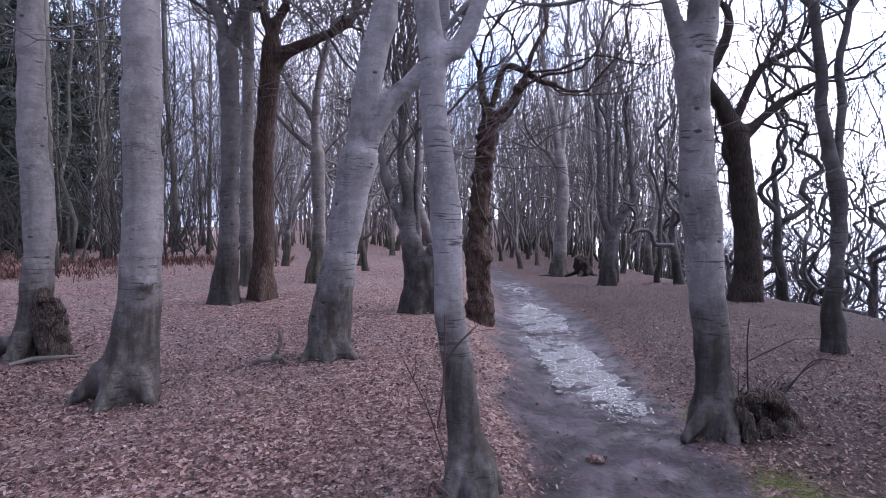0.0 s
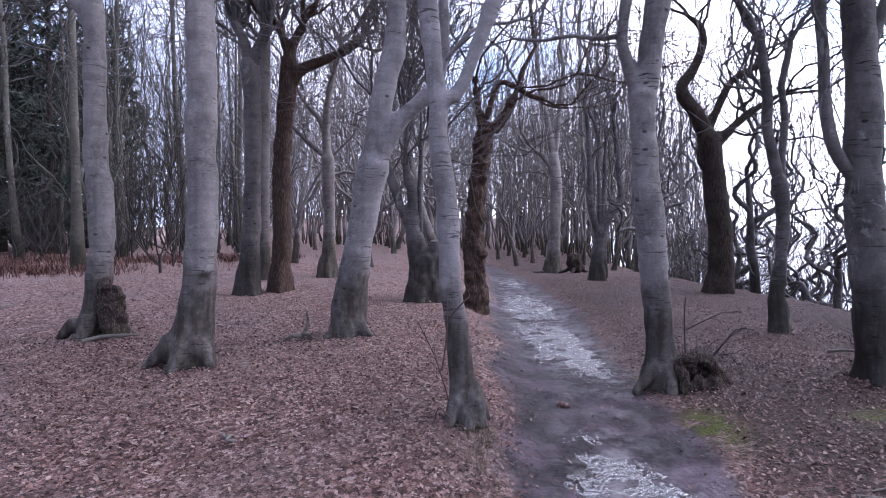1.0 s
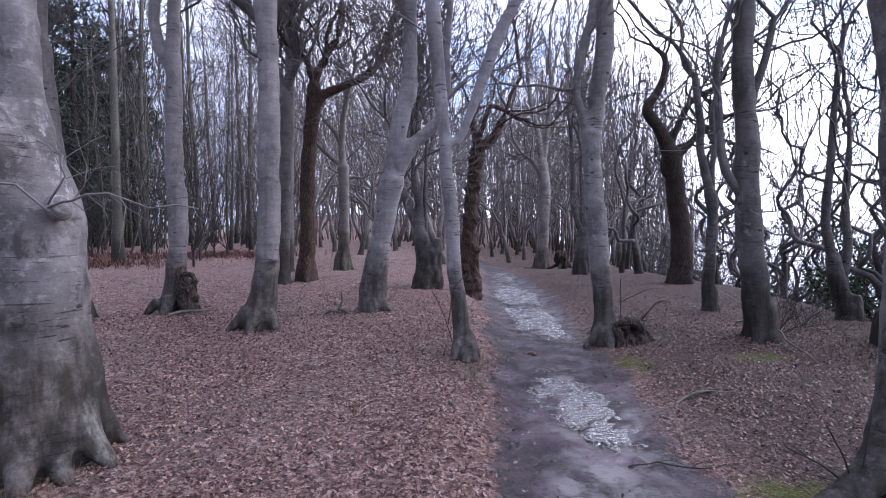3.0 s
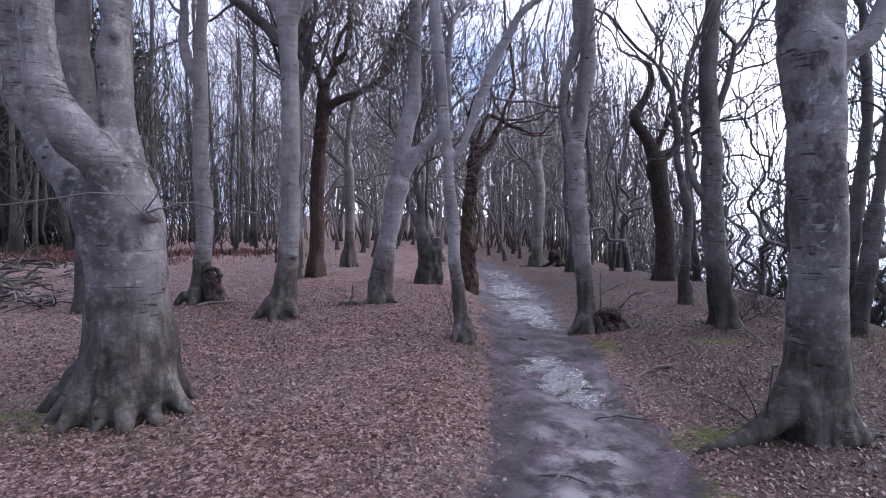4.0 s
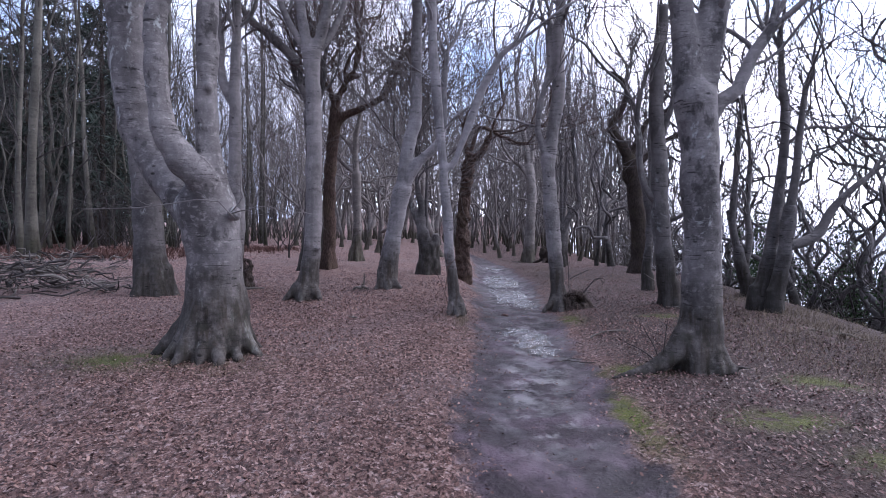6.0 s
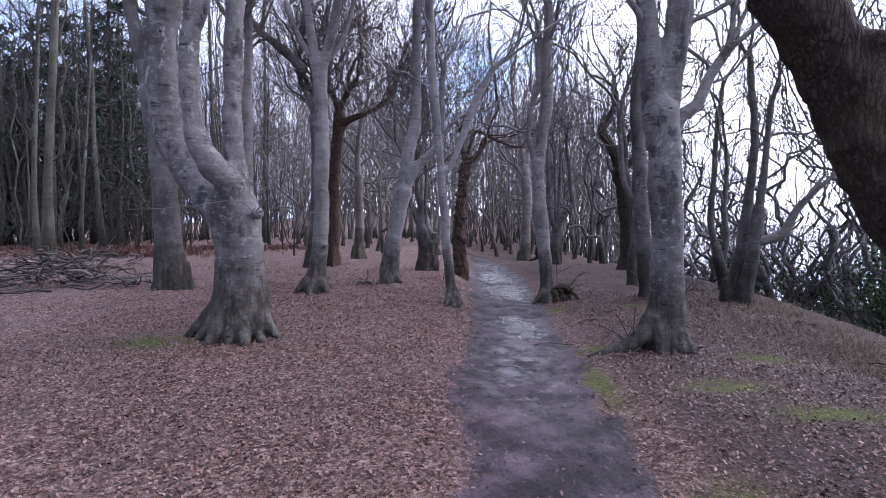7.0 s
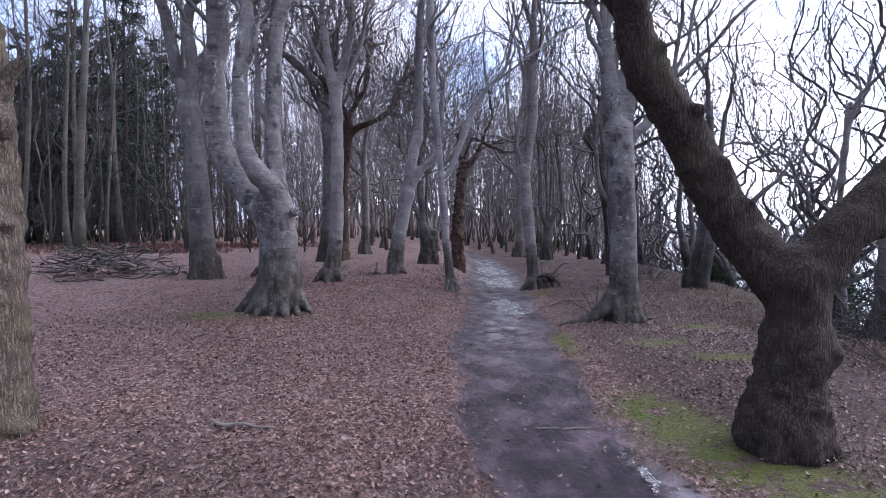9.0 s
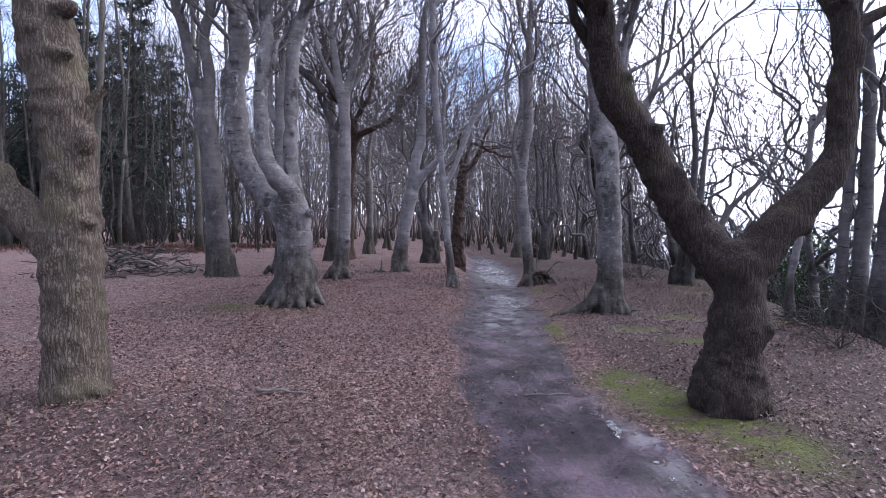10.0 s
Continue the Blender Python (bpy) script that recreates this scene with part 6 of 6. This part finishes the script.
def sapling(at, shoots, label, material, seed):
    ob = empty_thing("sapling", at, label, "sapling", "saplings")
    r2 = np.random.default_rng(seed)
    P = []
    for s in shoots:
        V, F = stem([(*p, 0.0055 * (1 - 0.7 * i / len(s)) + 0.0015) for i, p in enumerate(s)], 6, 0.05, 0.003, 12, 0, 0, seed)
        part("shoot", mesh_np("shoot", V, F, material), ob)
        P.append(even(curve_through([(*p, 0.005) for p in s], 0.05), 6))
    P = np.stack(P)
    q = sprout(r2, P[..., :3], P[..., 3], 4, 5, 0.16, 0.3, 1.0, 50, 0.25, 0.03, 0.5, 0.003, 0.0016)
    V, F = tubes(*q, 3)
    part("twig_spray", mesh_np("twig_spray", V, [F], material), ob, "fine side twigs", "stuff")
    return ob


sapling((0.14, 3.02, 0.15), [[(-0.12, -0.12, -0.05), (-0.12, -0.12, 0.13), (-0.18, -0.12, 0.34), (-0.24, -0.12, 0.51), (-0.35, -0.12, 0.73)],
                             [(-0.17, -0.12, 0.36), (-0.14, -0.12, 0.57), (-0.13, -0.12, 0.77), (-0.13, -0.14, 0.98)],
                             [(-0.14, -0.13, 0.72), (-0.06, -0.17, 0.83), (0.03, -0.17, 0.92)],
                             [(-0.09, -0.17, 0.0), (-0.19, -0.22, 0.12), (-0.22, -0.2, 0.03)]], "thin reddish suckers sprouting at the foot of a beech", MAT_TWIG_RED, 5)
sapling((2.2, 4.28, 0.02), [[(0.13, -0.16, 0.2), (0.1, -0.18, 0.69), (0.11, -0.18, 0.88)], [(0.11, -0.18, 0.56), (0.27, -0.18, 0.64), (0.46, -0.18, 0.73)],
                            [(0.3, -0.14, 0.2), (0.54, -0.18, 0.49), (0.7, -0.18, 0.59)], [(0.4, -0.16, 0.3), (0.6, -0.18, 0.56), (0.78, -0.18, 0.56)]], "dark thorny shoots growing out of a gnarled burr", MAT_TWIG_DARK, 6)
sapling((2.35, 0.0, -0.04), [[(0, 0, -0.05), (-0.1, -0.05, 0.25), (-0.25, -0.08, 0.5)], [(0, 0, 0), (-0.02, -0.08, 0.3), (0.0, -0.1, 0.6)], [(-0.05, 0, 0.1), (-0.25, -0.05, 0.25), (-0.45, -0.05, 0.35)]], "bare brown shoots beside a stout beech", MAT_TWIG_DARK, 7)


def bush(x, y, wide, high, count, label, seed):
    """A leafless low bush: stems from one root, each with its own twigs."""
    ob = empty_thing("bush", (x, y, float(ground_height(x, y))), label, "bush", "leafless bushes")
    r2 = np.random.default_rng(seed)
    P = np.array([[[0, 0, -0.1], [0, 0, -0.02], [0, 0, 0.08]]], float)
    a = sprout(r2, P, np.full((1, 3), 0.02), count, 8, high, 0.3, 1.0, 48, 0.16, 0.06, 0.6, 0.0065, 0.0022, wave=0.05, crest=0.5)
    a[0][..., :2] *= wide / high
    for q, r in zip(*a):
        v, f = tubes(q[None], r[None], 5)
        part("stem", mesh_np("stem", v, [f], MAT_TWIG_DARK), ob)
    b = sprout(r2, *a, 7, 5, 0.45 * high, 0.15, 1.0, 45, 0.2, 0.04, 0.6, 0.004, 0.0018)
    c = sprout(r2, *b, 3, 3, 0.2 * high, 0.2, 1.0, 40, 0.2, 0.03, 0.7, 0.0025, 0.0014)
    V, F = joined([tubes(*b, 3), tubes(*c, 3)])
    part("twig_spray", mesh_np("twig_spray", V, [np.vstack(F)], MAT_TWIG_DARK), ob, "fine dark twigs", "stuff")
    return ob


bush(4.75, 4.55, 0.75, 0.6, 14, "dark leafless bush at the foot of a grey beech", 21)
bush(5.3, 4.9, 0.7, 0.5, 12, "low tangled leafless bush on the brow of the slope", 22)
bush(5.1, -1.9, 0.8, 0.7, 14, "dark tangled bush at the foot of slim beeches", 28)
bush(4.7, -2.9, 0.7, 0.55, 12, "low leafless bush on the brow above the sea", 29)
bush(2.55, 4.55, 0.6, 0.5, 6, "thin leafless bush behind a gnarled burr", 23)


def evergreen(x, y, wide, high, label, seed):
    """A dark ivy-like evergreen: small pointed leaves in clumps on winding stems."""
    ob = empty_thing("evergreen_bush", (x, y, float(ground_height(x, y))), label, "bush", "evergreen bushes")
    r2 = np.random.default_rng(seed)
    P = np.array([[[0, 0, -0.2], [0, 0, 0.1], [0, 0, 0.5]]], float)
    a = sprout(r2, P, np.full((1, 3), 0.06), 14, 9, high, 0.3, 1.0, 40, 0.16, 0.05, 0.7, 0.035, 0.01, wave=0.1, crest=0.9)
    a[0][..., :2] *= wide / high * 1.3
    for q, r in zip(*a):
        v, f = tubes(q[None], r[None], 5)
        part("stem", mesh_np("stem", v, [f], MAT_TWIG_DARK), ob)
    b = sprout(r2, *a, 10, 4, 0.5, 0.2, 1.0, 60, 0.25, 0.0, 0.6, 0.012, 0.006)
    Q = b[0].reshape(-1, 3)
    Q = np.repeat(Q[r2.uniform(size=len(Q)) < 0.8], 9, 0)
    Q = Q + r2.normal(0, 0.12, Q.shape)
    u, w = r2.normal(size=(2, len(Q), 3))
    u /= np.linalg.norm(u, axis=1, keepdims=True)
    w = np.cross(u, w)
    w /= np.linalg.norm(w, axis=1, keepdims=True)
    k = r2.uniform(0.03, 0.055, (len(Q), 1))
    V = np.stack([Q - u * k, Q + w * k * 0.55, Q + u * k, Q - w * k * 0.55], 1).reshape(-1, 3)
    part("foliage", mesh_np("foliage", V, [np.arange(len(V)).reshape(-1, 4)], MAT_IVY, smooth=False), ob, "small dark green leaves", "stuff")
    return ob


evergreen(9.0, 8.6, 0.9, 2.6, "dark ivy-clad bush on the slope above the sea", 25)
evergreen(9.9, 6.9, 1.0, 2.8, "dark evergreen bush among the contorted slope trees", 26)
evergreen(8.6, 3.4, 0.7, 2.2, "low dark ivy-clad bush below the brow", 27)


def side_spray(tree, paths, seed):
    """Long thin live branches standing out from a trunk."""
    r2 = np.random.default_rng(seed)
    for p in paths:
        N = [(*q, 0.006 * (1 - 0.75 * i / len(p)) + 0.0018) for i, q in enumerate(p)]
        C = even(curve_through(N, 0.06), 9)[None]
        C[0, 1:-1, :3] += r2.normal(0, 0.012, (7, 3))
        a = sprout(r2, C[..., :3], C[..., 3], 9, 5, 0.36, 0.15, 1.0, 38, 0.2, 0.0, 0.6, 0.004, 0.0016)
        V, F = joined([tubes(C[..., :3], C[..., 3], 6), tubes(*a, 4)])
        part("side_branch", mesh_np("side_branch", V, [np.vstack(F)], MAT_TWIG), tree)


side_spray(tree_l, [[(0.42, -0.3, 1.6), (0.24, -0.41, 1.77), (-0.16, -0.46, 1.73), (-0.6, -0.46, 1.68), (-1.14, -0.41, 1.66)], [(0.42, -0.3, 1.62), (0.8, -0.46, 1.68), (1.13, -0.46, 1.63), (1.34, -0.36, 1.61)],
                    [(0.42, -0.3, 1.64), (0.55, -0.36, 1.78), (0.51, -0.31, 1.93), (0.34, -0.26, 2.02)]], 3)
side_spray(tree_a, [[(0.0, 0.0, 3.0), (-0.4, -0.2, 2.95), (-0.8, -0.4, 3.05), (-1.3, -0.5, 3.2)]], 4)

stone = lump("clod", (0, 0, 0), (0.06, 0.05, 0.035), MAT_FLOOR, None, 4, 0.4, 2.0, "lump of dark mud on the path", 3)
stone.location = (1.07, 3.8, float(ground_height(1.07, 3.8)) + 0.012)
tagged(stone, category="clod")
old = empty_thing("tree_stump", (5.57, 21.7, float(ground_height(5.57, 21.7))), "rotten dark stump beyond the bend of the path", "stump")
lump("stump_wood", (0, 0, 0.35), (0.3, 0.28, 0.5), MAT_OAK_DARK, old, 9, 0.5, 2.6)
for a in (0.4, 2.5, 4.2):
    add_stem("root", old, [(0.2 * math.cos(a), 0.2 * math.sin(a), 0.2, 0.1), (0.55 * math.cos(a), 0.55 * math.sin(a), 0.03, 0.06), (0.9 * math.cos(a), 0.9 * math.sin(a), -0.05, 0.03)], MAT_OAK_DARK, 3)
